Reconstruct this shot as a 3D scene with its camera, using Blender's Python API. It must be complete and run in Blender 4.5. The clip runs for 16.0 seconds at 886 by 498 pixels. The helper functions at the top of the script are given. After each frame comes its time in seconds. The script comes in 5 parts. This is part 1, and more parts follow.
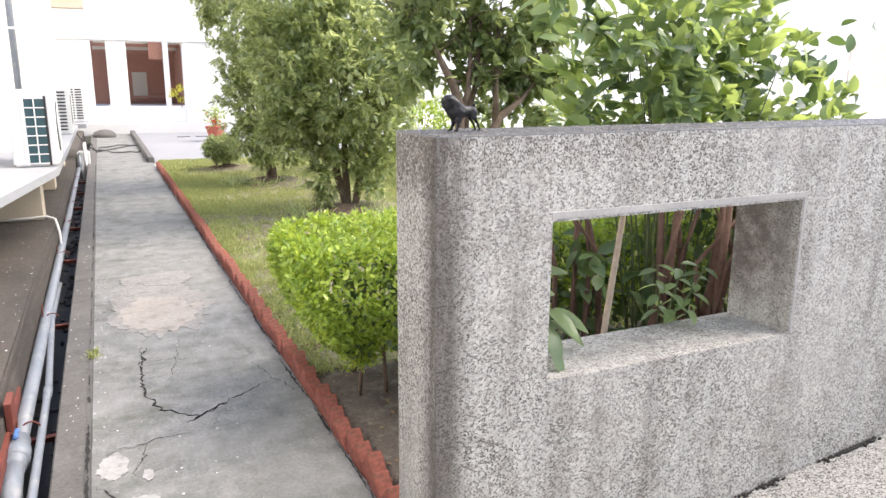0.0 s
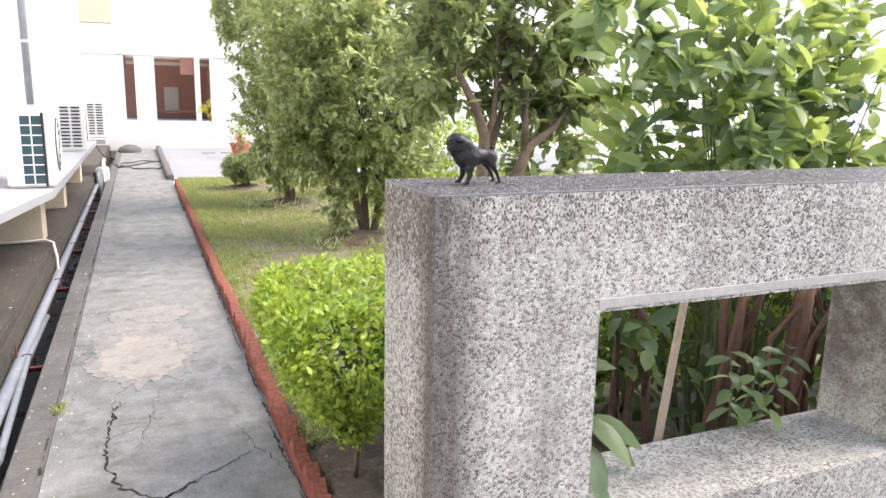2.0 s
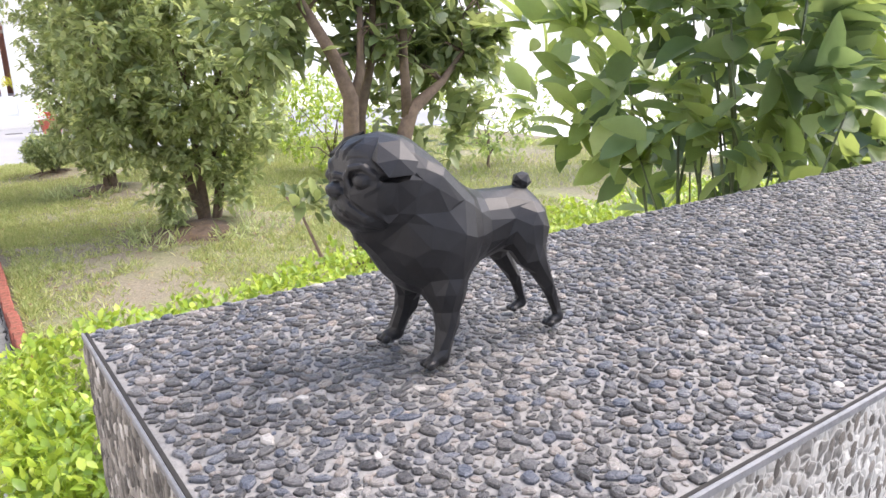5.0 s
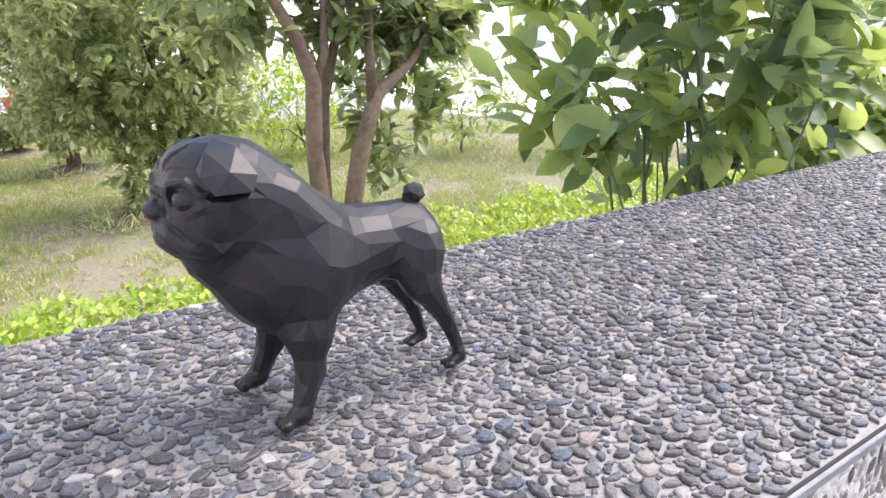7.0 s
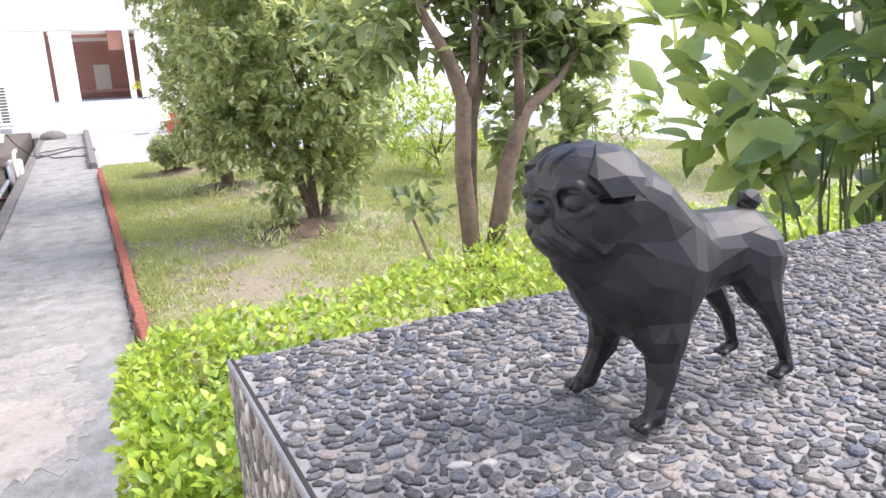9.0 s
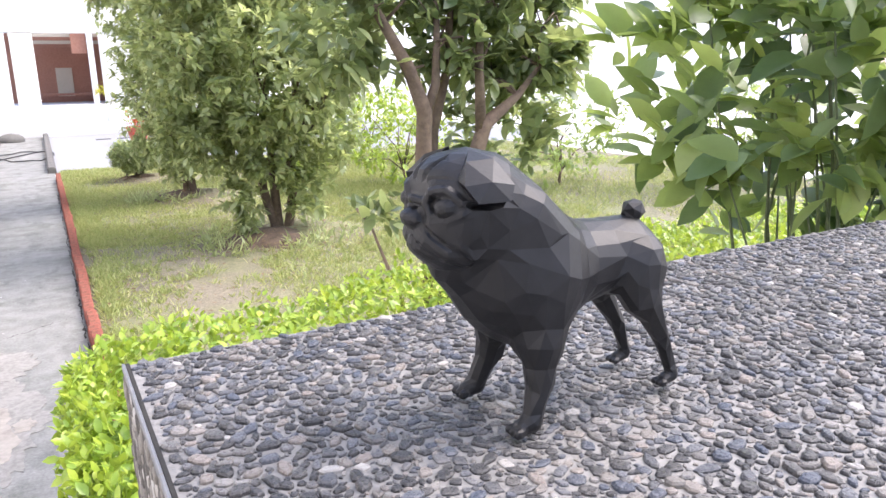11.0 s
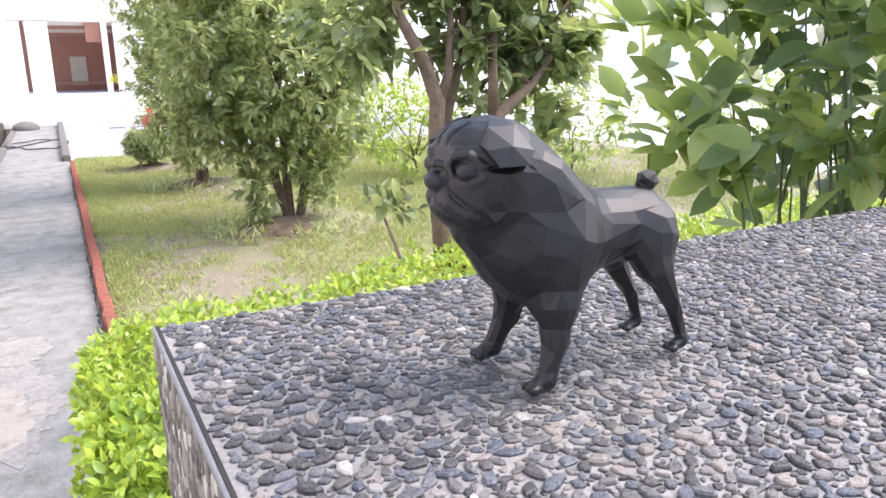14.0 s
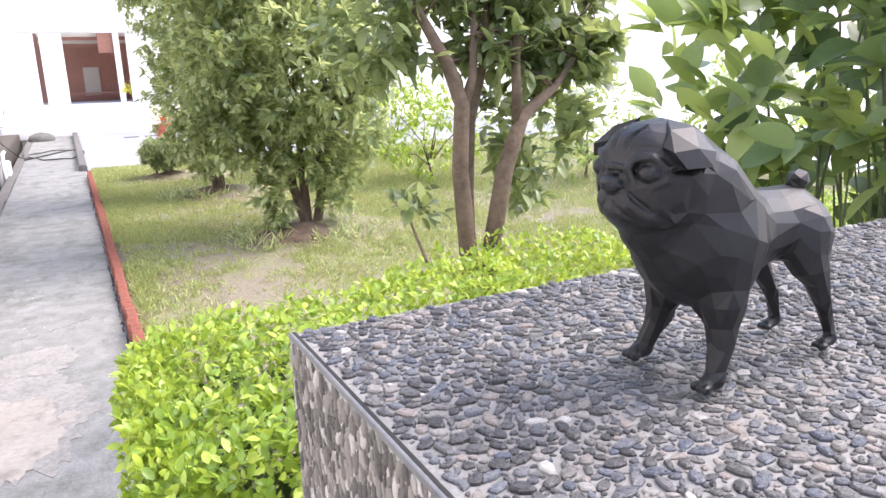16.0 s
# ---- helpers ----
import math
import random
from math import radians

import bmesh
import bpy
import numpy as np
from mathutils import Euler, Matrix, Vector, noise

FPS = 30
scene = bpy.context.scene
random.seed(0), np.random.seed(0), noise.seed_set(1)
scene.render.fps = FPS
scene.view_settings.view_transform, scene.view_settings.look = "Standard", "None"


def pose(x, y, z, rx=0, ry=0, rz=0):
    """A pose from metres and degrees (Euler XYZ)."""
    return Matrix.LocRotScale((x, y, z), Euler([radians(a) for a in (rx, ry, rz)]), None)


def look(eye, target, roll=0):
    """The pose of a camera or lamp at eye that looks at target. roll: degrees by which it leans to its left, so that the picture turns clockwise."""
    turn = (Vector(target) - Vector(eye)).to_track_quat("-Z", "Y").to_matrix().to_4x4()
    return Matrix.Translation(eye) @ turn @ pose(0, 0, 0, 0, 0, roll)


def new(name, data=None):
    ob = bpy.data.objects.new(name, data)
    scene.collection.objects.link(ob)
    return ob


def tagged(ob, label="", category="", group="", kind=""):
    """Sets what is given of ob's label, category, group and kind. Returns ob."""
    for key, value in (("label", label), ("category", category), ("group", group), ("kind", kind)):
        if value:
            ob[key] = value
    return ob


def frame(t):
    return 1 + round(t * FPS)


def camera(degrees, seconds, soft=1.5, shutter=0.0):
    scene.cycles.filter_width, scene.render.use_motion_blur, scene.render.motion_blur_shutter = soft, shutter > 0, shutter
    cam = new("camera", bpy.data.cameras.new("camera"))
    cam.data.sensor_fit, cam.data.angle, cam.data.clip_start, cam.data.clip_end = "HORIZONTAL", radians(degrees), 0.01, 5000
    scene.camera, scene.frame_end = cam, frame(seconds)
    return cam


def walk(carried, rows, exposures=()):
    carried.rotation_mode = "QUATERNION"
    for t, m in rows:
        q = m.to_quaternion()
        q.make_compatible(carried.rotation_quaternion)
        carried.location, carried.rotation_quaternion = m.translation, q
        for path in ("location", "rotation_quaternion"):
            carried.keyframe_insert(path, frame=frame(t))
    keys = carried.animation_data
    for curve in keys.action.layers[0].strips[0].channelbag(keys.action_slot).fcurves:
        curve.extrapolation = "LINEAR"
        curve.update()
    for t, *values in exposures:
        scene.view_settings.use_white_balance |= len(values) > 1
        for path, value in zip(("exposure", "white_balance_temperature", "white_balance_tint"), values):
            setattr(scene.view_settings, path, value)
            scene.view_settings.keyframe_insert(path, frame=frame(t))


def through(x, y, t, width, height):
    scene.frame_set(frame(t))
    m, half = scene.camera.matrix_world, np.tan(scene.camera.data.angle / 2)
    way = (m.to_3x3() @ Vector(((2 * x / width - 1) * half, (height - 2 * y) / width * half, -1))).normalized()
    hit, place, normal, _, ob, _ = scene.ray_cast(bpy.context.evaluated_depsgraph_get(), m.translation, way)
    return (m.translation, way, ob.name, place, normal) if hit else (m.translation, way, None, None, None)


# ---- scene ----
cam = camera(62.5, 16.0)
PATH = [
    (0, (0.064, -0.128, 1.56), (0.9, 1.633, 1.114), 0.3),
    (0.5, (0.027, -0.187, 1.563), (0.877, 1.571, 1.132), 0.7),
    (1, (0.101, -0.08, 1.565), (0.97, 1.672, 1.145), 0.9),
    (1.5, (0.245, 0.135, 1.598), (1.061, 1.917, 1.199), 0.8),
    (2, (0.363, 0.392, 1.589), (1.134, 2.194, 1.189), 1.1),
    (2.5, (0.447, 0.68, 1.614), (1.327, 2.438, 1.246), 0.3),
    (3, (0.55, 0.891, 1.591), (1.491, 2.603, 1.161), 0.3),
    (3.5, (0.695, 1.122, 1.598), (1.567, 2.87, 1.168), -1.5),
    (4, (0.783, 1.276, 1.569), (1.643, 3.002, 1.037), -1.5),
    (4.5, (0.804, 1.379, 1.568), (1.773, 3.056, 1.07), -1.8),
    (4.7, (0.805, 1.416, 1.557), (1.841, 3.051, 1.056), -2.2),
    (6.8, (0.842, 1.506, 1.556), (2.016, 3.026, 1.0), -1.2),
    (7, (0.874, 1.479, 1.556), (2.01, 3.026, 0.994), -0.9),
    (7.5, (0.899, 1.455, 1.552), (1.961, 3.052, 0.988), -1.0),
    (8, (0.864, 1.475, 1.552), (1.849, 3.124, 0.997), -1.1),
    (8.5, (0.816, 1.506, 1.554), (1.679, 3.231, 1.027), -2.4),
    (8.7, (0.802, 1.516, 1.555), (1.656, 3.249, 1.038), -2.5),
    (10.8, (0.814, 1.504, 1.552), (1.706, 3.231, 1.079), -1.6),
    (11, (0.828, 1.5, 1.552), (1.767, 3.2, 1.075), -1.1),
    (11.5, (0.863, 1.481, 1.555), (1.886, 3.129, 1.071), 0.1),
    (12, (0.877, 1.461, 1.554), (1.951, 3.075, 1.062), 0.7),
    (12.5, (0.89, 1.453, 1.552), (1.988, 3.044, 1.041), 1.3),
    (12.8, (0.894, 1.446, 1.555), (2.016, 3.017, 1.031), 2.0),
    (13, (0.889, 1.45, 1.553), (2.005, 3.026, 1.034), 1.6),
    (13.5, (0.854, 1.474, 1.551), (1.877, 3.114, 1.038), 0.7),
    (14, (0.818, 1.49, 1.545), (1.729, 3.199, 1.047), -0.7),
    (14.5, (0.798, 1.497, 1.545), (1.679, 3.224, 1.053), -0.9),
    (15, (0.783, 1.503, 1.543), (1.639, 3.244, 1.058), -1.2),
    (15.5, (0.774, 1.51, 1.543), (1.604, 3.264, 1.058), -1.6),
    (16, (0.765, 1.514, 1.547), (1.65, 3.24, 1.059), -1.8),
]
walk(cam, [(t, look(eye, target, roll)) for t, eye, target, roll in PATH], exposures=[(0.0, 1.68, 6700, 12), (1.5, 1.74, 6700, 13), (3.0, 1.73, 6650, 13), (4.5, 1.76, 6550, 14), (7.0, 1.88, 6400, 16), (8.5, 1.92, 6350, 16), (12.5, 1.93, 6350, 16), (16.0, 1.95, 6350, 17)])

# ---------------------------------------------------------------- light
world = bpy.data.worlds.new("sky_world")
scene.world = world
world.use_nodes = True
wn, wl = world.node_tree.nodes, world.node_tree.links
sky = wn.new("ShaderNodeTexSky")
sky.sky_type = "NISHITA"
sky.sun_disc = False
SUN_UP, SUN_FROM = radians(52), radians(104)
sky.sun_elevation = SUN_UP
sky.sun_rotation = SUN_FROM
sky.air_density, sky.dust_density, sky.ozone_density = 1.0, 3.0, 1.0
wl.new(sky.outputs[0], wn["Background"].inputs[0])
wn["Background"].inputs[1].default_value = 0.15

sun = new("sun", bpy.data.lights.new("sun", "SUN"))
sun.data.energy, sun.data.angle, sun.data.color = 1.15, radians(40), (1.0, 0.95, 0.89)
sun.matrix_world = look((0, 0, 0), (-math.sin(SUN_FROM) * math.cos(SUN_UP), -math.cos(SUN_FROM) * math.cos(SUN_UP), -math.sin(SUN_UP)))

# ---------------------------------------------------------------- helpers
LEAN_X = 0.0105  # the path and the drain drift this much to +x for every metre of y
rng = np.random.default_rng(7)


def mesh_from(name, verts, faces, smooth=False):
    me = bpy.data.meshes.new(name)
    me.from_pydata([tuple(map(float, v)) for v in verts], [], [tuple(map(int, q)) for q in faces])
    if smooth:
        me.polygons.foreach_set("use_smooth", [True] * len(me.polygons))
    me.update()
    return me


def part(name, data, material, parent=None, label="", smooth=False):
    if isinstance(data, bmesh.types.BMesh):
        me = bpy.data.meshes.new(name)
        bmesh.ops.recalc_face_normals(data, faces=data.faces[:])
        data.to_mesh(me)
        data.free()
        if smooth:
            me.polygons.foreach_set("use_smooth", [True] * len(me.polygons))
    else:
        me = data
    if material and not me.materials:
        me.materials.append(material)
    ob = new(name, me)
    if parent:
        ob.parent = parent
    if label:
        ob["label"] = label
    return ob


def thing(name, place, label, category, group="", kind=""):
    ob = new(name)
    ob.location = place
    return tagged(ob, label, category, group, kind)


def box(x0, x1, y0, y1, z0, z1, bevel=0.0, seg=2, bm=None):
    own = bm or bmesh.new()
    made = bmesh.ops.create_cube(own, size=1.0, matrix=Matrix.Translation(((x0 + x1) / 2, (y0 + y1) / 2, (z0 + z1) / 2)) @ Matrix.Diagonal((x1 - x0, y1 - y0, z1 - z0, 1)))
    if bevel:
        edges = list({e for v in made["verts"] for e in v.link_edges})
        bmesh.ops.bevel(own, geom=edges, offset=bevel, segments=seg, affect="EDGES", clamp_overlap=True)
    return own


def skew(bm):
    for v in bm.verts:
        v.co.x += LEAN_X * v.co.y
    return bm


def cylinder(p, q, r0, r1=None, seg=12, bm=None, caps=True):
    own = bm or bmesh.new()
    p, q = Vector(p), Vector(q)
    r1 = r0 if r1 is None else r1
    m = Matrix.Translation((p + q) / 2) @ (q - p).to_track_quat("Z", "Y").to_matrix().to_4x4()
    bmesh.ops.create_cone(own, cap_ends=caps, segments=seg, radius1=r0, radius2=r1, depth=(q - p).length, matrix=m)
    return own


def tube(points, radii, seg=8, bm=None):
    """A closed tube that follows points, with a radius at each."""
    own = bm or bmesh.new()
    pts = [Vector(p) for p in points]
    rings = []
    side = Vector((1, 0.13, 0.07))
    for i, p in enumerate(pts):
        way = (pts[min(i + 1, len(pts) - 1)] - pts[max(i - 1, 0)]).normalized()
        a = (side - way * side.dot(way))
        if a.length < 0.05:
            a = Vector((0, 1, 0)) - way * way.y
        a.normalize()
        side = a
        b = way.cross(a)
        rings.append([own.verts.new(p + (a * math.cos(k * 2 * math.pi / seg) + b * math.sin(k * 2 * math.pi / seg)) * radii[i]) for k in range(seg)])
    for u, v in zip(rings, rings[1:]):
        for k in range(seg):
            own.faces.new((u[k], u[(k + 1) % seg], v[(k + 1) % seg], v[k]))
    own.faces.new(rings[0][::-1])
    own.faces.new(rings[-1])
    return own


# ---------------------------------------------------------------- materials
def material(name, rough=0.7, metal=0.0, spec=0.5):
    m = bpy.data.materials.new(name)
    m.use_nodes = True
    b = m.node_tree.nodes["Principled BSDF"]
    b.inputs["Roughness"].default_value = rough
    b.inputs["Metallic"].default_value = metal
    b.inputs["Specular IOR Level"].default_value = spec
    return m, m.node_tree.nodes, m.node_tree.links, b


def coords(n, l, scale=(1, 1, 1), source="Object"):
    tc, mp = n.new("ShaderNodeTexCoord"), n.new("ShaderNodeMapping")
    l.new(tc.outputs[source], mp.inputs[0])
    mp.inputs["Scale"].default_value = scale
    return mp.outputs[0]


def noise_tex(n, l, vec, scale, detail=4.0, rough=0.6):
    t = n.new("ShaderNodeTexNoise")
    t.inputs["Scale"].default_value, t.inputs["Detail"].default_value, t.inputs["Roughness"].default_value = scale, detail, rough
    l.new(vec, t.inputs["Vector"])
    return t.outputs["Fac"]


def ramp(n, l, fac, stops):
    r = n.new("ShaderNodeValToRGB")
    while len(r.color_ramp.elements) < len(stops):
        r.color_ramp.elements.new(0.5)
    for e, (at, c) in zip(r.color_ramp.elements, stops):
        e.position, e.color = at, (*c, 1) if len(c) == 3 else c
    l.new(fac, r.inputs[0])
    return r.outputs[0]


def grey(v):
    return (v, v, v)


def mix(n, l, fac, a, b, mode="MIX"):
    m = n.new("ShaderNodeMix")
    m.data_type, m.blend_type = "RGBA", mode
    for sock, v in ((m.inputs[0], fac), (m.inputs[6], a), (m.inputs[7], b)):
        if hasattr(v, "is_linked"):
            l.new(v, sock)
        elif isinstance(v, (int, float)):
            sock.default_value = v
        else:
            sock.default_value = (*v, 1)
    return m.outputs[2]


def bump(n, l, b, height, strength=0.3, distance=0.01, after=None):
    k = n.new("ShaderNodeBump")
    k.inputs["Strength"].default_value, k.inputs["Distance"].default_value = strength, distance
    l.new(height, k.inputs["Height"])
    if after is not None:
        l.new(after, k.inputs["Normal"])
    l.new(k.outputs[0], b.inputs["Normal"])
    return k.outputs[0]


def two_scale(name, dark, light, small=40.0, large=2.5, rough=0.8, relief=0.25, stain=None, metal=0.0, spec=0.4):
    """A plain weathered surface: fine grain and large blotches between two colours."""
    m, n, l, b = material(name, rough, metal, spec)
    v = coords(n, l)
    f, g = noise_tex(n, l, v, small, 6), noise_tex(n, l, v, large, 5)
    c = mix(n, l, 0.5, ramp(n, l, f, [(0.3, dark), (0.7, light)]), ramp(n, l, g, [(0.3, dark), (0.7, light)]))
    if stain:
        c = mix(n, l, ramp(n, l, noise_tex(n, l, v, large * 1.7, 8, 0.7), [(0.52, grey(0)), (0.7, grey(0.8))]), c, stain)
    l.new(c, b.inputs["Base Color"])
    l.new(ramp(n, l, g, [(0.2, grey(max(rough - 0.12, 0.05))), (0.8, grey(min(rough + 0.1, 1)))]), b.inputs["Roughness"])
    bump(n, l, b, f, relief, 0.004)
    return m


def leaf_material(name, dark, mid, light, through=0.35, rough=0.4):
    m, n, l, b = material(name, rough, 0.0, 0.5)
    geo = n.new("ShaderNodeNewGeometry")
    c = ramp(n, l, geo.outputs["Random Per Island"], [(0.0, dark), (0.5, mid), (1.0, light)])
    v = coords(n, l)
    c = mix(n, l, 0.35, c, ramp(n, l, noise_tex(n, l, v, 60, 3), [(0.3, dark), (0.7, mid)]))
    l.new(c, b.inputs["Base Color"])
    t = n.new("ShaderNodeBsdfTranslucent")
    l.new(mix(n, l, 0.6, c, (light[0] * 1.5, light[1] * 1.5, light[2] * 0.9)), t.inputs[0])
    s = n.new("ShaderNodeMixShader")
    s.inputs[0].default_value = through
    l.new(b.outputs[0], s.inputs[1])
    l.new(t.outputs[0], s.inputs[2])
    l.new(s.outputs[0], n["Material Output"].inputs[0])
    return m


PEBBLE_COLOURS = [(0.0, (0.011, 0.011, 0.013)), (0.26, (0.031, 0.031, 0.034)), (0.44, (0.073, 0.070, 0.067)), (0.56, (0.042, 0.056, 0.087)), (0.66, (0.119, 0.109, 0.098)), (0.76, (0.084, 0.095, 0.119)), (0.86, (0.175, 0.160, 0.143)), (0.94, (0.231, 0.196, 0.171)), (0.98, (0.230, 0.222, 0.210)), (1.0, (0.460, 0.440, 0.410))]
FACE_COLOURS = [(0.0, (0.020, 0.018, 0.016)), (0.25, (0.060, 0.053, 0.045)), (0.5, (0.135, 0.121, 0.103)), (0.76, (0.235, 0.214, 0.186)), (0.92, (0.36, 0.335, 0.30)), (1.0, (0.56, 0.535, 0.50))]


def corner_stain(n, l, c):
    """The brown damp stain that runs down both sides of the wall's outer corner."""
    w = n.new("ShaderNodeNewGeometry").outputs["Position"]
    flat, corner = n.new("ShaderNodeVectorMath"), n.new("ShaderNodeVectorMath")
    flat.operation, corner.operation = "MULTIPLY", "DISTANCE"
    l.new(w, flat.inputs[0])
    flat.inputs[1].default_value = (1, 1, 0)
    l.new(flat.outputs[0], corner.inputs[0])
    corner.inputs[1].default_value = (0.868, 1.575, 0)
    near = ramp(n, l, corner.outputs["Value"], [(0.028, grey(1.0)), (0.055, grey(0.55)), (0.105, grey(0))])
    stretch = n.new("ShaderNodeMapping")
    stretch.inputs["Scale"].default_value = (22, 22, 2.4)
    l.new(w, stretch.inputs[0])
    wear = ramp(n, l, noise_tex(n, l, stretch.outputs[0], 1.0, 6, 0.65), [(0.25, grey(0.35)), (0.5, grey(1))])
    return mix(n, l, mix(n, l, 1.0, near, wear, "MULTIPLY"), c, mix(n, l, 0.78, c, (0.050, 0.043, 0.037)))


def pebble_material(name, stops, low, high, rough, stained=False):
    m, n, l, b = material(name, rough, 0.0, 0.42)
    geo, info = n.new("ShaderNodeNewGeometry"), n.new("ShaderNodeObjectInfo")
    add, fr = n.new("ShaderNodeMath"), n.new("ShaderNodeMath")
    add.operation, fr.operation = "ADD", "FRACT"
    l.new(geo.outputs["Random Per Island"], add.inputs[0])
    l.new(info.outputs["Random"], add.inputs[1])
    l.new(add.outputs[0], fr.inputs[0])
    c = ramp(n, l, fr.outputs[0], stops)
    w = n.new("ShaderNodeNewGeometry").outputs["Position"]
    f = noise_tex(n, l, w, 700, 5, 0.7)
    c = mix(n, l, 0.26, c, ramp(n, l, f, [(0.3, low), (0.7, high)]))
    dust = ramp(n, l, noise_tex(n, l, w, 14, 5), [(0.45, grey(0)), (0.75, grey(0.08))])
    c = mix(n, l, dust, c, (0.30, 0.285, 0.265))
    if stained:
        c = corner_stain(n, l, c)
    l.new(c, b.inputs["Base Color"])
    l.new(ramp(n, l, f, [(0.3, grey(rough - 0.08)), (0.75, grey(rough + 0.2))]), b.inputs["Roughness"])
    bump(n, l, b, f, 0.75, 0.0008)
    return m


def washed_stone(name="washed_pebble_render", stains=True, tone=0.86):
    """Exposed aggregate: small stones cut level in pale mortar, with dirt streaks that run down."""
    m, n, l, b = material(name, 0.72, 0.0, 0.35)
    v = coords(n, l)
    warp = n.new("ShaderNodeMix")
    warp.data_type, warp.blend_type = "RGBA", "ADD"
    tn = n.new("ShaderNodeTexNoise")
    tn.inputs["Scale"].default_value = 140
    l.new(v, tn.inputs["Vector"])
    warp.inputs[0].default_value = 0.006
    l.new(v, warp.inputs[6])
    l.new(tn.outputs["Color"], warp.inputs[7])
    vor, edge = n.new("ShaderNodeTexVoronoi"), n.new("ShaderNodeTexVoronoi")
    edge.feature = "DISTANCE_TO_EDGE"
    for k in (vor, edge):
        k.inputs["Scale"].default_value = 176
        l.new(warp.outputs[2], k.inputs["Vector"])
    sep = n.new("ShaderNodeSeparateColor")
    l.new(vor.outputs["Color"], sep.inputs[0])
    toned = lambda stops: [(at, tuple(tone * v for v in rgb)) for at, rgb in stops]
    stone = ramp(n, l, sep.outputs[0], toned([(0.0, (0.012, 0.012, 0.011)), (0.31, (0.062, 0.060, 0.055)), (0.37, (0.27, 0.267, 0.246)), (0.7, (0.48, 0.477, 0.443)), (1.0, (0.70, 0.694, 0.655))]))
    mortar = ramp(n, l, noise_tex(n, l, v, 60, 4), toned([(0.3, (0.40, 0.398, 0.372)), (0.7, (0.56, 0.557, 0.522))]))
    c = mix(n, l, ramp(n, l, edge.outputs["Distance"], [(0.05, grey(0)), (0.10, grey(1))]), mortar, stone)
    if stains:
        low = noise_tex(n, l, v, 1.6, 5, 0.6)
        c = mix(n, l, ramp(n, l, noise_tex(n, l, v, 17, 5, 0.65), [(0.42, grey(0)), (0.68, grey(0.5))]), c, mix(n, l, 0.6, c, (0.16, 0.142, 0.118)))
        c = mix(n, l, ramp(n, l, low, [(0.40, grey(0)), (0.70, grey(0.42))]), c, (0.50, 0.485, 0.45))
        streak = noise_tex(n, l, coords(n, l, (9.0, 9.0, 0.55)), 1.0, 5, 0.62)
        c = mix(n, l, ramp(n, l, streak, [(0.48, grey(0)), (0.68, grey(0.62))]), c, mix(n, l, 0.62, c, (0.085, 0.080, 0.072)), "MIX")
        smear = noise_tex(n, l, coords(n, l, (14.0, 14.0, 1.3)), 1.0, 6, 0.7)
        c = mix(n, l, ramp(n, l, smear, [(0.55, grey(0)), (0.70, grey(0.55))]), c, (0.47, 0.475, 0.455))
        c = corner_stain(n, l, c)
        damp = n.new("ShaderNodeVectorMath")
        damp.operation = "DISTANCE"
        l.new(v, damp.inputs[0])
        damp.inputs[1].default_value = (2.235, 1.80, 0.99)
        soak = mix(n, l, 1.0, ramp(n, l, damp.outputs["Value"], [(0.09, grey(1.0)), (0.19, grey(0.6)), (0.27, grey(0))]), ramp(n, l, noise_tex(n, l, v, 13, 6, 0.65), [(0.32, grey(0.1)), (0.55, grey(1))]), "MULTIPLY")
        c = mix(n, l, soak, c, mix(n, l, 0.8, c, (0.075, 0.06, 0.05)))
        grime = ramp(n, l, noise_tex(n, l, v, 5, 6, 0.7), [(0.50, grey(0)), (0.70, grey(0.6))])
        c = mix(n, l, grime, c, mix(n, l, 0.5, c, (0.13, 0.11, 0.095)))
    l.new(c, b.inputs["Base Color"])
    h = ramp(n, l, edge.outputs["Distance"], [(0.0, grey(0)), (0.3, grey(1))])
    k = bump(n, l, b, h, 0.45, 0.0025)
    bump(n, l, b, noise_tex(n, l, v, 320, 4), 0.2, 0.001, k)
    return m


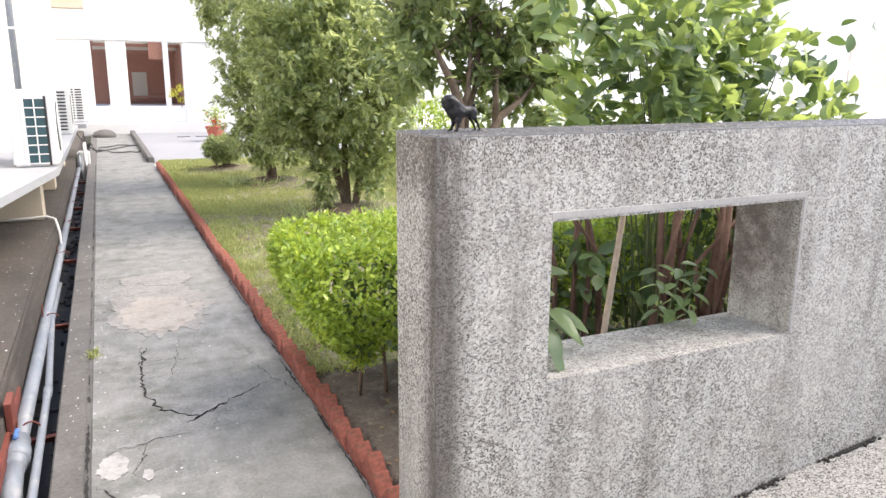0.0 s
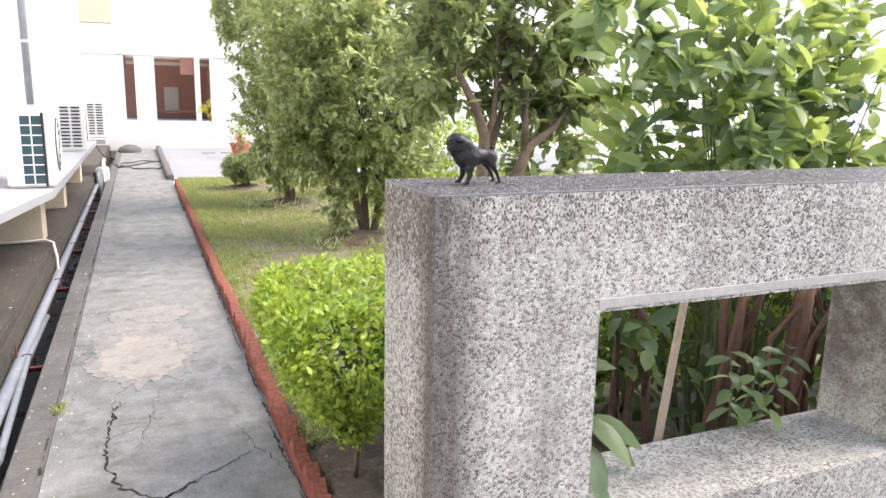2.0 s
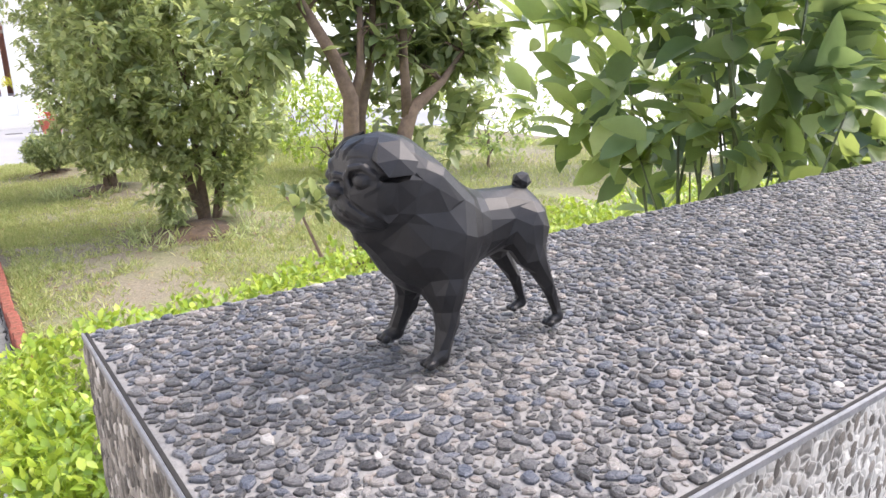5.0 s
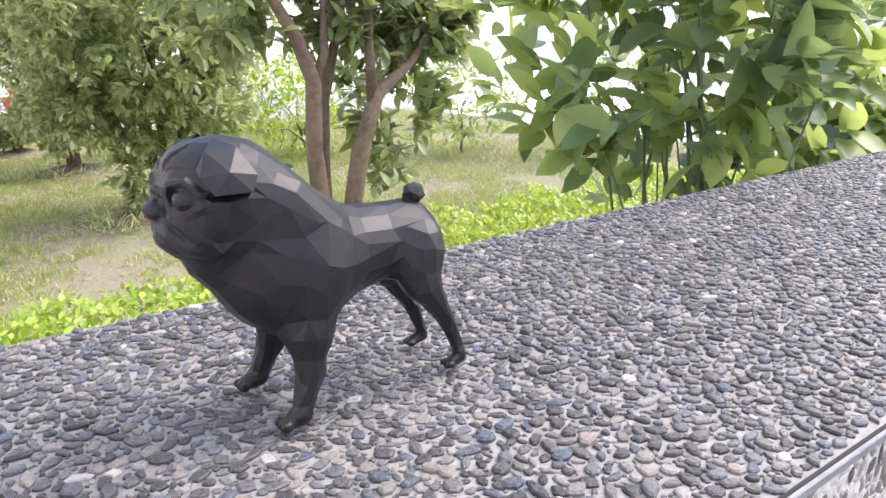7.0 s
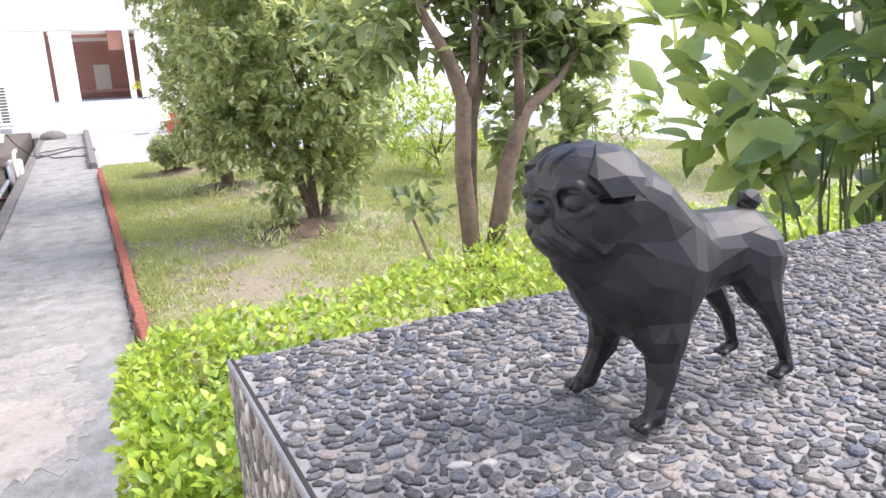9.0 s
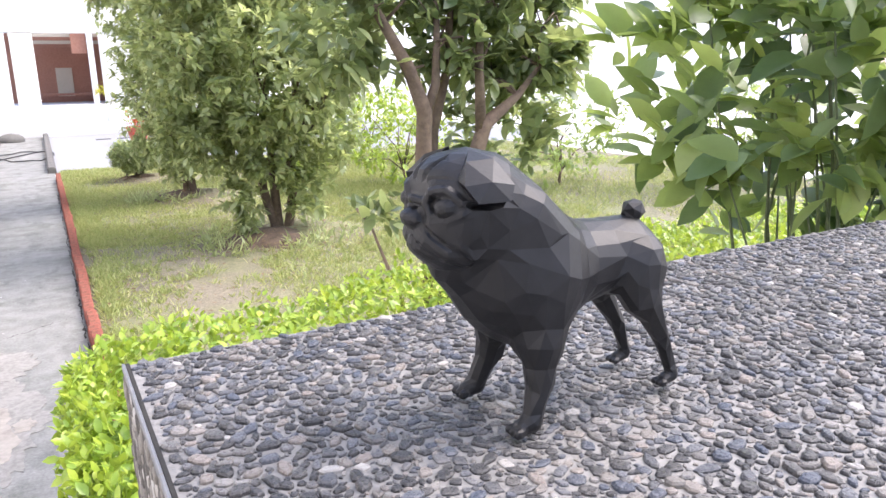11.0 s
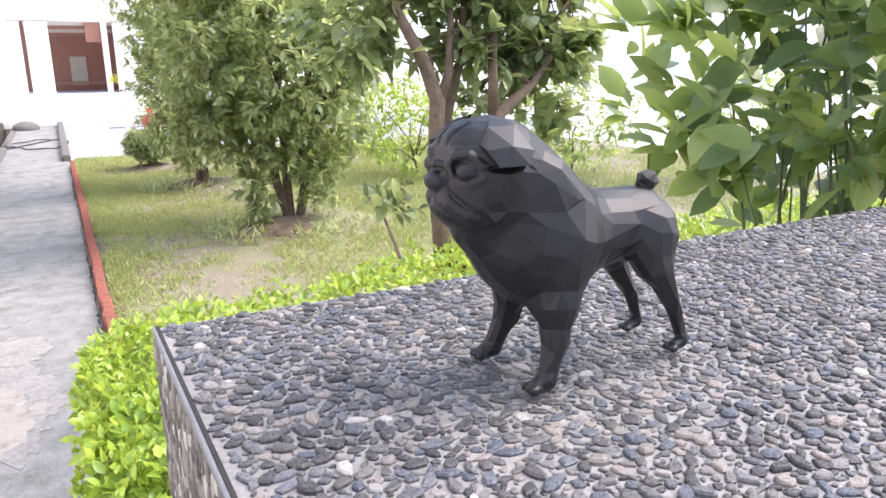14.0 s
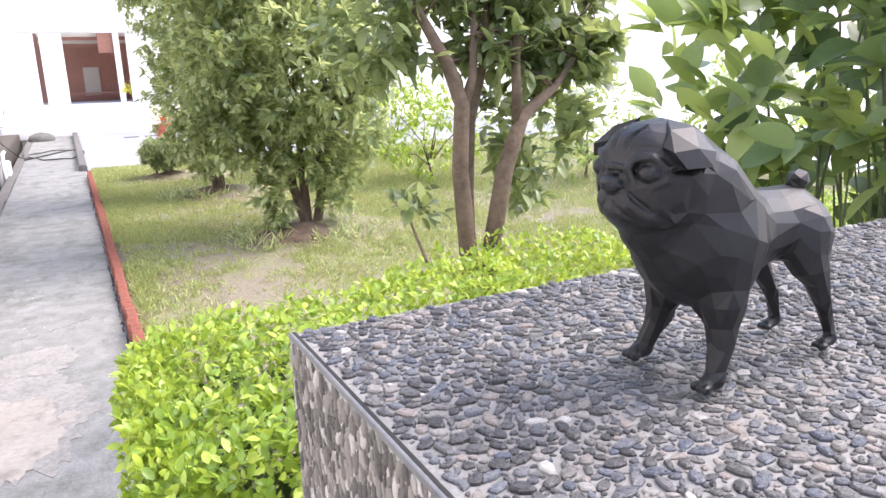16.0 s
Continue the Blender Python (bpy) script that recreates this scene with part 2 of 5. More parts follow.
def concrete_path():
    m, n, l, b = material("worn_path_concrete", 0.82, 0.0, 0.35)
    v = coords(n, l)
    g, f, s = noise_tex(n, l, v, 1.1, 6, 0.65), noise_tex(n, l, v, 70, 6), noise_tex(n, l, v, 6, 7, 0.7)
    c = ramp(n, l, g, [(0.3, (0.078, 0.085, 0.080)), (0.5, (0.175, 0.186, 0.178)), (0.7, (0.300, 0.312, 0.303))])
    c = mix(n, l, 0.5, c, ramp(n, l, s, [(0.34, (0.065, 0.068, 0.063)), (0.66, (0.345, 0.345, 0.335))]))
    c = mix(n, l, 0.36, c, ramp(n, l, f, [(0.3, (0.09, 0.09, 0.084)), (0.7, (0.31, 0.305, 0.292))]))
    moss = ramp(n, l, noise_tex(n, l, v, 2.3, 7, 0.72), [(0.50, grey(0)), (0.66, grey(0.68))])
    c = mix(n, l, moss, c, (0.070, 0.077, 0.058))
    soot = ramp(n, l, noise_tex(n, l, coords(n, l, (1.0, 0.45, 1)), 3.4, 8, 0.75), [(0.54, grey(0)), (0.64, grey(0.5))])
    c = mix(n, l, soot, c, (0.055, 0.058, 0.052))
    bands = noise_tex(n, l, coords(n, l, (0.5, 2.6, 1)), 1.0, 5)
    c = mix(n, l, ramp(n, l, bands, [(0.48, grey(0)), (0.66, grey(0.3))]), c, (0.25, 0.245, 0.235))
    l.new(c, b.inputs["Base Color"])
    l.new(ramp(n, l, g, [(0.3, grey(0.62)), (0.7, grey(0.9))]), b.inputs["Roughness"])
    k = bump(n, l, b, f, 0.25, 0.003)
    bump(n, l, b, s, 0.35, 0.008, k)
    return m


def soil_material():
    m, n, l, b = material("lawn_soil", 0.95, 0.0, 0.2)
    v = coords(n, l)
    f, g = noise_tex(n, l, v, 45, 7, 0.7), noise_tex(n, l, v, 0.9, 5)
    c = ramp(n, l, f, [(0.3, (0.11, 0.090, 0.070)), (0.5, (0.215, 0.185, 0.148)), (0.72, (0.34, 0.305, 0.25))])
    sod = ramp(n, l, noise_tex(n, l, v, 26, 5), [(0.3, (0.13, 0.155, 0.06)), (0.7, (0.31, 0.33, 0.15))])
    c = mix(n, l, ramp(n, l, g, [(0.42, grey(0.1)), (0.66, grey(0.75))]), c, sod)
    l.new(c, b.inputs["Base Color"])
    bump(n, l, b, f, 0.8, 0.02)
    return m


M_PEBBLE = pebble_material("river_pebble", PEBBLE_COLOURS, (0.008, 0.008, 0.009), (0.17, 0.167, 0.165), 0.26)
M_FACE = pebble_material("face_stone", FACE_COLOURS, (0.05, 0.045, 0.04), (0.36, 0.338, 0.305), 0.6, True)
M_FRONT = pebble_material("front_stone", [(0.0, (0.018, 0.015, 0.012)), (0.28, (0.038, 0.032, 0.026)), (0.45, (0.078, 0.067, 0.055)), (0.72, (0.128, 0.112, 0.094)), (1.0, (0.27, 0.25, 0.22))], (0.035, 0.030, 0.025), (0.17, 0.155, 0.135), 0.6, True)
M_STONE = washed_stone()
M_FLOOR_STONE = washed_stone("washed_pebble_floor", False, 0.62)
M_MORTAR = two_scale("pebble_mortar", (0.150, 0.147, 0.141), (0.275, 0.270, 0.260), 300, 9, 0.85, 0.4)
M_PATH, M_SOIL = concrete_path(), soil_material()
M_MULCH = two_scale("dark_mulch_soil", (0.042, 0.034, 0.028), (0.155, 0.130, 0.108), 70, 7, 0.95, 1.0, (0.23, 0.197, 0.16))
M_MOUND = two_scale("brown_root_soil", (0.07, 0.048, 0.034), (0.19, 0.14, 0.105), 50, 5, 0.95, 1.0, (0.05, 0.04, 0.03))
M_WORN = two_scale("worn_path_skin", (0.16, 0.157, 0.148), (0.31, 0.30, 0.283), 40, 5, 0.88, 0.5, (0.12, 0.118, 0.11))
M_SPECK = two_scale("paint_speck", (0.55, 0.54, 0.52), (0.72, 0.71, 0.69), 60, 9, 0.8, 0.1)
M_LIME = two_scale("white_lime_scab", (0.27, 0.268, 0.258), (0.40, 0.396, 0.384), 35, 9, 0.9, 0.5, (0.18, 0.178, 0.17))
M_PATCH = two_scale("pale_screed", (0.23, 0.210, 0.186), (0.37, 0.342, 0.308), 30, 4, 0.9, 0.4, (0.15, 0.140, 0.128))
M_CRACK = two_scale("crack_dirt", (0.012, 0.012, 0.011), (0.03, 0.028, 0.025), 80, 9, 0.95)
M_KERB = two_scale("kerb_concrete", (0.070, 0.067, 0.062), (0.165, 0.159, 0.149), 60, 3, 0.85, 0.4, (0.06, 0.06, 0.055))
M_PLINTH = two_scale("dirty_plinth", (0.028, 0.024, 0.020), (0.108, 0.094, 0.080), 45, 3.5, 0.88, 0.5, (0.045, 0.037, 0.03))
M_DRAIN = two_scale("drain_silt", (0.012, 0.013, 0.014), (0.045, 0.046, 0.048), 25, 6, 0.5, 0.6)
M_BRICK = two_scale("red_brick", (0.105, 0.034, 0.025), (0.33, 0.108, 0.078), 60, 11, 0.9, 0.6, (0.095, 0.065, 0.045))
M_WHITE = two_scale("white_wall_paint", (0.70, 0.685, 0.655), (0.80, 0.79, 0.77), 30, 0.8, 0.75, 0.1, (0.62, 0.59, 0.54))
M_BEIGE = two_scale("beige_paint", (0.50, 0.42, 0.31), (0.62, 0.54, 0.42), 30, 1.2, 0.8, 0.1)
M_YARD = two_scale("bright_yard_concrete", (0.55, 0.54, 0.52), (0.68, 0.67, 0.65), 20, 0.6, 0.85, 0.2)
M_DRIVE = two_scale("drive_concrete", (0.215, 0.22, 0.232), (0.295, 0.30, 0.312), 20, 0.6, 0.85, 0.2)
M_PVC = two_scale("grey_pvc", (0.17, 0.195, 0.225), (0.255, 0.278, 0.305), 25, 6, 0.42, 0.05, (0.33, 0.33, 0.32))
M_RUST = two_scale("red_oxide_steel", (0.11, 0.028, 0.02), (0.22, 0.06, 0.04), 60, 9, 0.65, 0.3)
M_BLUE = two_scale("blue_plastic", (0.08, 0.17, 0.40), (0.13, 0.26, 0.52), 40, 9, 0.4, 0.05)
M_ACWHITE = two_scale("ac_enamel", (0.70, 0.70, 0.68), (0.80, 0.80, 0.79), 25, 2, 0.4, 0.04)
M_FIN = two_scale("teal_coil_fin", (0.035, 0.075, 0.085), (0.06, 0.12, 0.135), 120, 8, 0.5, 0.4, None, 0.3)
M_SHELF = two_scale("pale_shelf_concrete", (0.25, 0.26, 0.275), (0.34, 0.35, 0.365), 30, 2, 0.8, 0.2, (0.33, 0.33, 0.33))
M_EDGE = two_scale("smooth_mortar_edge", (0.25, 0.245, 0.232), (0.40, 0.393, 0.375), 80, 6, 0.85, 0.3)
M_DARK = two_scale("dark_recess", (0.02, 0.02, 0.02), (0.05, 0.05, 0.05), 30, 4, 0.8)
M_RUBBER = two_scale("black_cable", (0.015, 0.015, 0.016), (0.035, 0.035, 0.036), 80, 10, 0.5, 0.1)
M_ZINC = two_scale("zinc_bead", (0.125, 0.128, 0.135), (0.21, 0.214, 0.222), 120, 20, 0.45, 0.2, None, 0.3)
M_TWIG = two_scale("dark_shrub_bark", (0.075, 0.042, 0.032), (0.190, 0.115, 0.088), 50, 9, 0.9, 0.7)
M_BARK = two_scale("tree_bark", (0.09, 0.062, 0.045), (0.21, 0.155, 0.115), 40, 8, 0.9, 0.8, (0.05, 0.038, 0.03))
M_STEM = two_scale("green_stem", (0.055, 0.075, 0.032), (0.12, 0.15, 0.065), 60, 9, 0.6, 0.2)
M_STICK = two_scale("dry_wood", (0.30, 0.235, 0.17), (0.46, 0.38, 0.29), 70, 12, 0.85, 0.5)
M_BROWNWALL = two_scale("brown_timber_wall", (0.30, 0.135, 0.085), (0.46, 0.225, 0.15), 12, 1.0, 0.8, 0.2)
M_ORANGE = two_scale("orange_tile_band", (0.62, 0.47, 0.37), (0.70, 0.56, 0.46), 20, 2, 0.6, 0.1)
M_POT = two_scale("terracotta_red", (0.36, 0.09, 0.06), (0.50, 0.15, 0.10), 40, 6, 0.7, 0.2)
L_TREE = leaf_material("tree_leaf", (0.036, 0.064, 0.036), (0.170, 0.230, 0.118), (0.48, 0.54, 0.29), 0.42, 0.24)
L_TREE2 = leaf_material("small_tree_leaf", (0.034, 0.060, 0.034), (0.215, 0.280, 0.150), (0.64, 0.69, 0.42), 0.45, 0.24)
L_HEDGE = leaf_material("lime_hedge_leaf", (0.060, 0.135, 0.020), (0.27, 0.40, 0.050), (0.58, 0.67, 0.12), 0.28, 0.34)
L_SHRUB = leaf_material("broad_shrub_leaf", (0.075, 0.125, 0.058), (0.205, 0.290, 0.118), (0.45, 0.53, 0.20), 0.50, 0.34)
L_GRASS = leaf_material("lawn_blade", (0.12, 0.19, 0.055), (0.27, 0.34, 0.12), (0.54, 0.51, 0.28), 0.3, 0.6)
# darker leaf copy with the inner shade painted into its colour
L_DEEP = leaf_material("inner_leaf_painted_shade", (0.03, 0.06, 0.025), (0.075, 0.125, 0.05), (0.15, 0.22, 0.08), 0.3, 0.4)
L_DRY = leaf_material("dry_leaf", (0.10, 0.06, 0.03), (0.20, 0.13, 0.07), (0.32, 0.22, 0.12), 0.1, 0.8)
L_FLOWER = leaf_material("red_petal", (0.40, 0.03, 0.02), (0.55, 0.06, 0.04), (0.65, 0.12, 0.08), 0.3, 0.5)
L_YELLOW = leaf_material("yellow_leaf", (0.40, 0.36, 0.03), (0.55, 0.50, 0.05), (0.68, 0.62, 0.10), 0.3, 0.5)


def toy_plastic():
    m, n, l, b = material("black_printed_plastic", 0.5, 0.0, 0.30)
    v = coords(n, l)
    f = noise_tex(n, l, v, 160, 5)
    l.new(ramp(n, l, f, [(0.3, (0.0075, 0.0076, 0.0082)), (0.7, (0.0130, 0.0132, 0.0145))]), b.inputs["Base Color"])
    wave = n.new("ShaderNodeTexWave")
    wave.bands_direction = "Z"
    wave.inputs["Scale"].default_value, wave.inputs["Distortion"].default_value = 900, 0.4
    l.new(v, wave.inputs["Vector"])
    bump(n, l, b, wave.outputs["Fac"], 0.12, 0.0002)
    l.new(ramp(n, l, noise_tex(n, l, v, 700, 3), [(0.3, grey(0.36)), (0.7, grey(0.47))]), b.inputs["Roughness"])
    return m


M_TOY = toy_plastic()

# ---------------------------------------------------------------- leaves
def leaf_mesh(name, at, way, up, length, width, sections=1, droop=0.15, fold=0.22):
    """Many leaves in one mesh: each has a folded blade along its way that droops to the tip."""
    at, way, up = np.asarray(at, float), np.asarray(way, float), np.asarray(up, float)
    n = len(at)
    way /= np.linalg.norm(way, axis=1)[:, None]
    side = np.cross(way, up)
    side /= np.maximum(np.linalg.norm(side, axis=1), 1e-6)[:, None]
    nor = np.cross(side, way)
    length, width = np.broadcast_to(length, n)[:, None], np.broadcast_to(width, n)[:, None]
    ts = [0.5] if sections == 1 else [(k + 1) / (sections + 1) for k in range(sections)]
    rows = [at]
    for t in ts:
        w = width * 0.5 * (math.sin(math.pi * min(t * 0.92 + 0.06, 1.0)) ** 0.8)
        mid = at + way * length * t - nor * length * droop * t * t
        rows += [mid + side * w + nor * w * fold, mid - nor * w * fold * 0.4, mid - side * w + nor * w * fold]
    rows.append(at + way * length - nor * length * droop)
    k = len(rows)
    verts = np.stack(rows, 1).reshape(-1, 3)
    f = [(0, 1, 2), (0, 2, 3)]
    for s in range(len(ts) - 1):
        a, b = 1 + 3 * s, 4 + 3 * s
        f += [(a, b, b + 1), (a, b + 1, a + 1), (a + 1, b + 1, b + 2), (a + 1, b + 2, a + 2)]
    e = 1 + 3 * (len(ts) - 1)
    f += [(e, k - 1, e + 1), (e + 1, k - 1, e + 2)]
    faces = (np.array(f)[None] + (np.arange(n) * k)[:, None, None]).reshape(-1, 3)
    me = bpy.data.meshes.new(name)
    me.vertices.add(len(verts))
    me.vertices.foreach_set("co", verts.ravel())
    me.loops.add(faces.size)
    me.loops.foreach_set("vertex_index", faces.ravel().astype(np.int32))
    me.polygons.add(len(faces))
    me.polygons.foreach_set("loop_start", np.arange(0, faces.size, 3, dtype=np.int32))
    me.polygons.foreach_set("use_smooth", np.ones(len(faces), bool))
    me.update(calc_edges=True)
    me.validate()
    return me


def unit(n, r):
    v = r.normal(size=(n, 3))
    return v / np.linalg.norm(v, axis=1)[:, None]


def whorls(tips, dirs, per, r, spread=1.0, lift=0.25):
    """Leaf places and ways in whorls round twig tips."""
    n = len(tips)
    at = np.repeat(tips, per, 0)
    d = np.repeat(dirs, per, 0)
    w = unit(n * per, r) * spread + d * 0.6 + np.array([0, 0, lift])
    at = at + d * r.uniform(-0.05, 0.02, (n * per, 1)) + r.normal(0, 0.012, (n * per, 3))
    up = np.tile([0.0, 0, 1], (n * per, 1)) + r.normal(0, 0.35, (n * per, 3))
    return at, w, up


def blob_tips(blobs, count, r, hollow=0.55, gap=-0.1, holes=2.6):
    """Twig tips inside ellipsoids (x, y, z, rx, ry, rz), more of them towards the skin, with gaps."""
    vol = np.array([b[3] * b[4] * b[5] for b in blobs]) ** 0.68
    pick = r.choice(len(blobs), count, p=vol / vol.sum())
    b = np.array(blobs)[pick]
    d = unit(count, r)
    rad = r.uniform(hollow ** 3, 1.0, (count, 1)) ** (1 / 3)
    rad *= 1 + 0.16 * np.sin(d[:, :1] * 7 + b[:, :1] * 3) * np.cos(d[:, 2:] * 6 + b[:, 1:2])
    tips = b[:, :3] + d * b[:, 3:] * rad
    keep = np.array([noise.noise(Vector(p * holes)) > gap for p in tips])
    return tips[keep], d[keep]


def tree(name, base, stems, blobs, tips, leaf, leaf_w, mat, label, per=6, seed=1, sections=1, category="tree", stem_r=0.035, low=0.0, droop=0.25, limbs=(), gap=-0.1, holes=2.6):
    r = np.random.default_rng(seed)
    ob = thing(name, base, label, category)
    base = Vector(base)
    tip, d = blob_tips(blobs, tips, r, 0.45, gap, holes)
    tip = tip - np.array(base)
    keep = tip[:, 2] > low
    tip, d = tip[keep], d[keep]
    # stems: each rises from the base, forks, and sends limbs to some of the tips
    for dx, dy, forks, lean in stems:
        foot = Vector((dx * 0.35, dy * 0.35, -0.05))
        fork = Vector((dx, dy, forks))
        mid = (foot + fork) / 2 + Vector((r.normal(0, 0.02), r.normal(0, 0.02), 0)) + Vector((lean * 0.03, 0, 0))
        bm = tube([foot, foot * 0.7 + mid * 0.3 + Vector((r.normal(0, 0.015), 0, 0)), mid + Vector((r.normal(0, 0.03), r.normal(0, 0.03), 0)), fork], [stem_r * 1.25, stem_r * 1.05, stem_r, stem_r * 0.8], 9)
        near = np.argsort(np.linalg.norm(tip - np.array(fork + Vector((lean, 0, 0.7))), axis=1))
        for k in near[: 260 : 37]:
            end = Vector(tip[k])
            if end.z < fork.z - 0.1:
                continue
            low_bend = fork.lerp(end, 0.28) + Vector((r.normal(0, 0.04), r.normal(0, 0.04), 0.10))
            bend = fork.lerp(end, 0.62) + Vector((r.normal(0, 0.07), r.normal(0, 0.07), 0.05))
            tube([fork - Vector((0, 0, 0.03)), low_bend, bend, end], [stem_r * 0.6, stem_r * 0.42, stem_r * 0.25, 0.004], 6, bm)
        part("trunk", bm, M_BARK, ob, smooth=True)
    for line in limbs:
        pts = [Vector(p[:3]) - base for p in line]
        bm = tube(pts, [p[3] for p in line], 9)
        for p, q in zip(pts[1:], line[1:]):
            if q[3] < 0.026:
                near = np.argsort(np.linalg.norm(tip - np.array(p), axis=1))
                for k in near[4:70:11]:
                    e = Vector(tip[k])
                    if (e - p).length > 0.20:
                        continue
                    tube([p, p.lerp(e, 0.5) + Vector((r.normal(0, 0.04), r.normal(0, 0.04), r.normal(0.03, 0.03))), e], [min(q[3] * 0.6, 0.008), 0.005, 0.002], 5, bm)
        part("trunk", bm, M_BARK, ob, smooth=True)
    at, w, up = whorls(tip, d, per, r)
    n = len(at)
    ll = leaf * r.uniform(0.6, 1.2, n)
    part("crown", leaf_mesh("crown", at, w, up, ll, ll * leaf_w, sections, droop), mat, ob)
    return ob


# ---------------------------------------------------------------- ground, lawn, path
def irregular(cx, cy, rx, ry, count, wobble, seed):
    r = random.Random(seed)
    if count > 18:
        z = seed * 7.3
        return [(cx + rx * math.cos(a) * k, cy + ry * math.sin(a) * k) for a, k in ((a, 1 + wobble * (1.6 * noise.noise(Vector((2 * math.cos(a), 2 * math.sin(a), z))) + 1.1 * noise.noise(Vector((7 * math.cos(a), 7 * math.sin(a), z))) + 0.6 * noise.noise(Vector((22 * math.cos(a), 22 * math.sin(a), z))))) for a in (2 * math.pi * q / count for q in range(count)))]
    return [(cx + rx * math.cos(a) * (1 + r.uniform(-wobble, wobble)), cy + ry * math.sin(a) * (1 + r.uniform(-wobble, wobble))) for a in (2 * math.pi * k / count for k in range(count))]


def flat_piece(points, z0, z1):
    bm = bmesh.new()
    low = [bm.verts.new((x, y, z0)) for x, y in points]
    top = [bm.verts.new((x, y, z1)) for x, y in points]
    bm.faces.new(top)
    for k in range(len(points)):
        j = (k + 1) % len(points)
        bm.faces.new((low[k], low[j], top[j], top[k]))
    return bm


bm = bmesh.new()
for x0, x1, y0, y1 in ((-600, -0.43, -600, 900), (0.24, 600, -600, 900)):
    bm.faces.new([bm.verts.new(p) for p in ((x0, y0, -0.02), (x1, y0, -0.02), (x1, y1, -0.02), (x0, y1, -0.02))])
for p in (((-0.43, 26), (0.24, 26), (0.24, 900), (-0.43, 900)), ((-0.43, -600), (0.24, -600), (0.24, -4), (-0.43, -4))):
    bm.faces.new([bm.verts.new((x, y, -0.02)) for x, y in p])
tagged(part("ground", bm, M_YARD), "pale concrete yard that runs on to the horizon", "ground", kind="structure")

# lawn soil, gently uneven
bm = bmesh.new()
bmesh.ops.create_grid(bm, x_segments=90, y_segments=150, size=0.5)
for v in bm.verts:
    x, y = 0.93 + (v.co.x + 0.5) * 9.0, 1.86 + (v.co.y + 0.5) * 13.4
    edge = min(1.0, (x - 0.93) / 0.3, (15.26 - y) / 0.3)
    v.co = (x + LEAN_X * y, y, -0.012 + max(edge, 0) * (0.03 + 0.03 * noise.noise(Vector((x * 0.9, y * 0.9, 0))) + 0.012 * noise.noise(Vector((x * 7, y * 7, 2)))))
    for tx, ty in ((2.85, 8.35), (2.5, 11.2), (2.2, 4.0), (2.1, 13.3)):
        v.co.z += 0.09 * math.exp(-((x - tx) ** 2 + (y - ty) ** 2) / 0.25)
LAWN = part("lawn", bm, M_SOIL, smooth=True)
tagged(LAWN, "patchy lawn of thin grass over bare brown soil", "lawn", kind="structure")

bm = skew(box(-0.105, 0.90, -4.0, 24.4, -0.12, 0.0, 0.006, 1))
PATHWAY = part("path", bm, M_PATH)
tagged(PATHWAY, "narrow grey concrete footpath, cracked, stained and patched", "path", kind="structure")
for x, y, rx, ry, count, wob, seed, mat, z, words in (
        (0.32, 5.22, 0.33, 0.66, 140, 0.16, 31, M_WORN, 0.0030, "worn grey skin of the path"), (0.30, 5.05, 0.235, 0.43, 140, 0.11, 4, M_PATCH, 0.0045, "pale worn screed patch"),
        (0.56, 5.12, 0.05, 0.07, 40, 0.3, 32, M_PATCH, 0.0045, "pale worn screed patch"), (-0.02, 2.93, 0.062, 0.11, 90, 0.13, 9, M_LIME, 0.004, "white lime scab"),
        (0.06, 2.55, 0.10, 0.10, 60, 0.13, 12, M_LIME, 0.004, "white lime scab"), (0.11, 2.80, 0.022, 0.05, 40, 0.2, 33, M_LIME, 0.004, "white lime scab"),
        (0.42, 5.98, 0.20, 0.24, 90, 0.16, 14, M_WORN, 0.0048, "grey mortar repair"), (0.17, 6.0, 0.09, 0.13, 60, 0.25, 34, M_WORN, 0.0042, "worn grey skin of the path"),
        (0.20, 2.2, 0.25, 0.22, 90, 0.25, 35, M_WORN, 0.003, "worn grey skin of the path")):
    part("screed_patch", skew(flat_piece(irregular(x, y, rx, ry, count, wob, seed), -0.01, z)), mat, PATHWAY, words)


def crack(points, width, seed, jag=1.0):
    """A thin jagged gap filled with dark dirt, along a rough line."""
    r = random.Random(seed)
    line = []
    for (x0, y0), (x1, y1) in zip(points, points[1:]):
        steps = max(2, int(math.hypot(x1 - x0, y1 - y0) / 0.022))
        line += [(x0 + (x1 - x0) * k / steps + r.gauss(0, 0.007 * jag), y0 + (y1 - y0) * k / steps + r.gauss(0, 0.009 * jag)) for k in range(steps)]
    line.append(points[-1])
    bm = bmesh.new()
    rows = []
    for k, (x, y) in enumerate(line):
        a, b = line[max(k - 1, 0)], line[min(k + 1, len(line) - 1)]
        d = math.hypot(b[0] - a[0], b[1] - a[1]) or 1
        nx, ny = -(b[1] - a[1]) / d, (b[0] - a[0]) / d
        w = 0.62 * width * (0.2 + 1.2 * r.random()) * min(1, 0.25 + 3 * min(k, len(line) - 1 - k) / len(line))
        rows.append((bm.verts.new((x + nx * w, y + ny * w, 0.0022)), bm.verts.new((x - nx * w, y - ny * w, 0.0022))))
    for u, v in zip(rows, rows[1:]):
        bm.faces.new((u[0], v[0], v[1], u[1]))
    return part("crack", bm, M_CRACK, PATHWAY, "open crack with dark dirt")


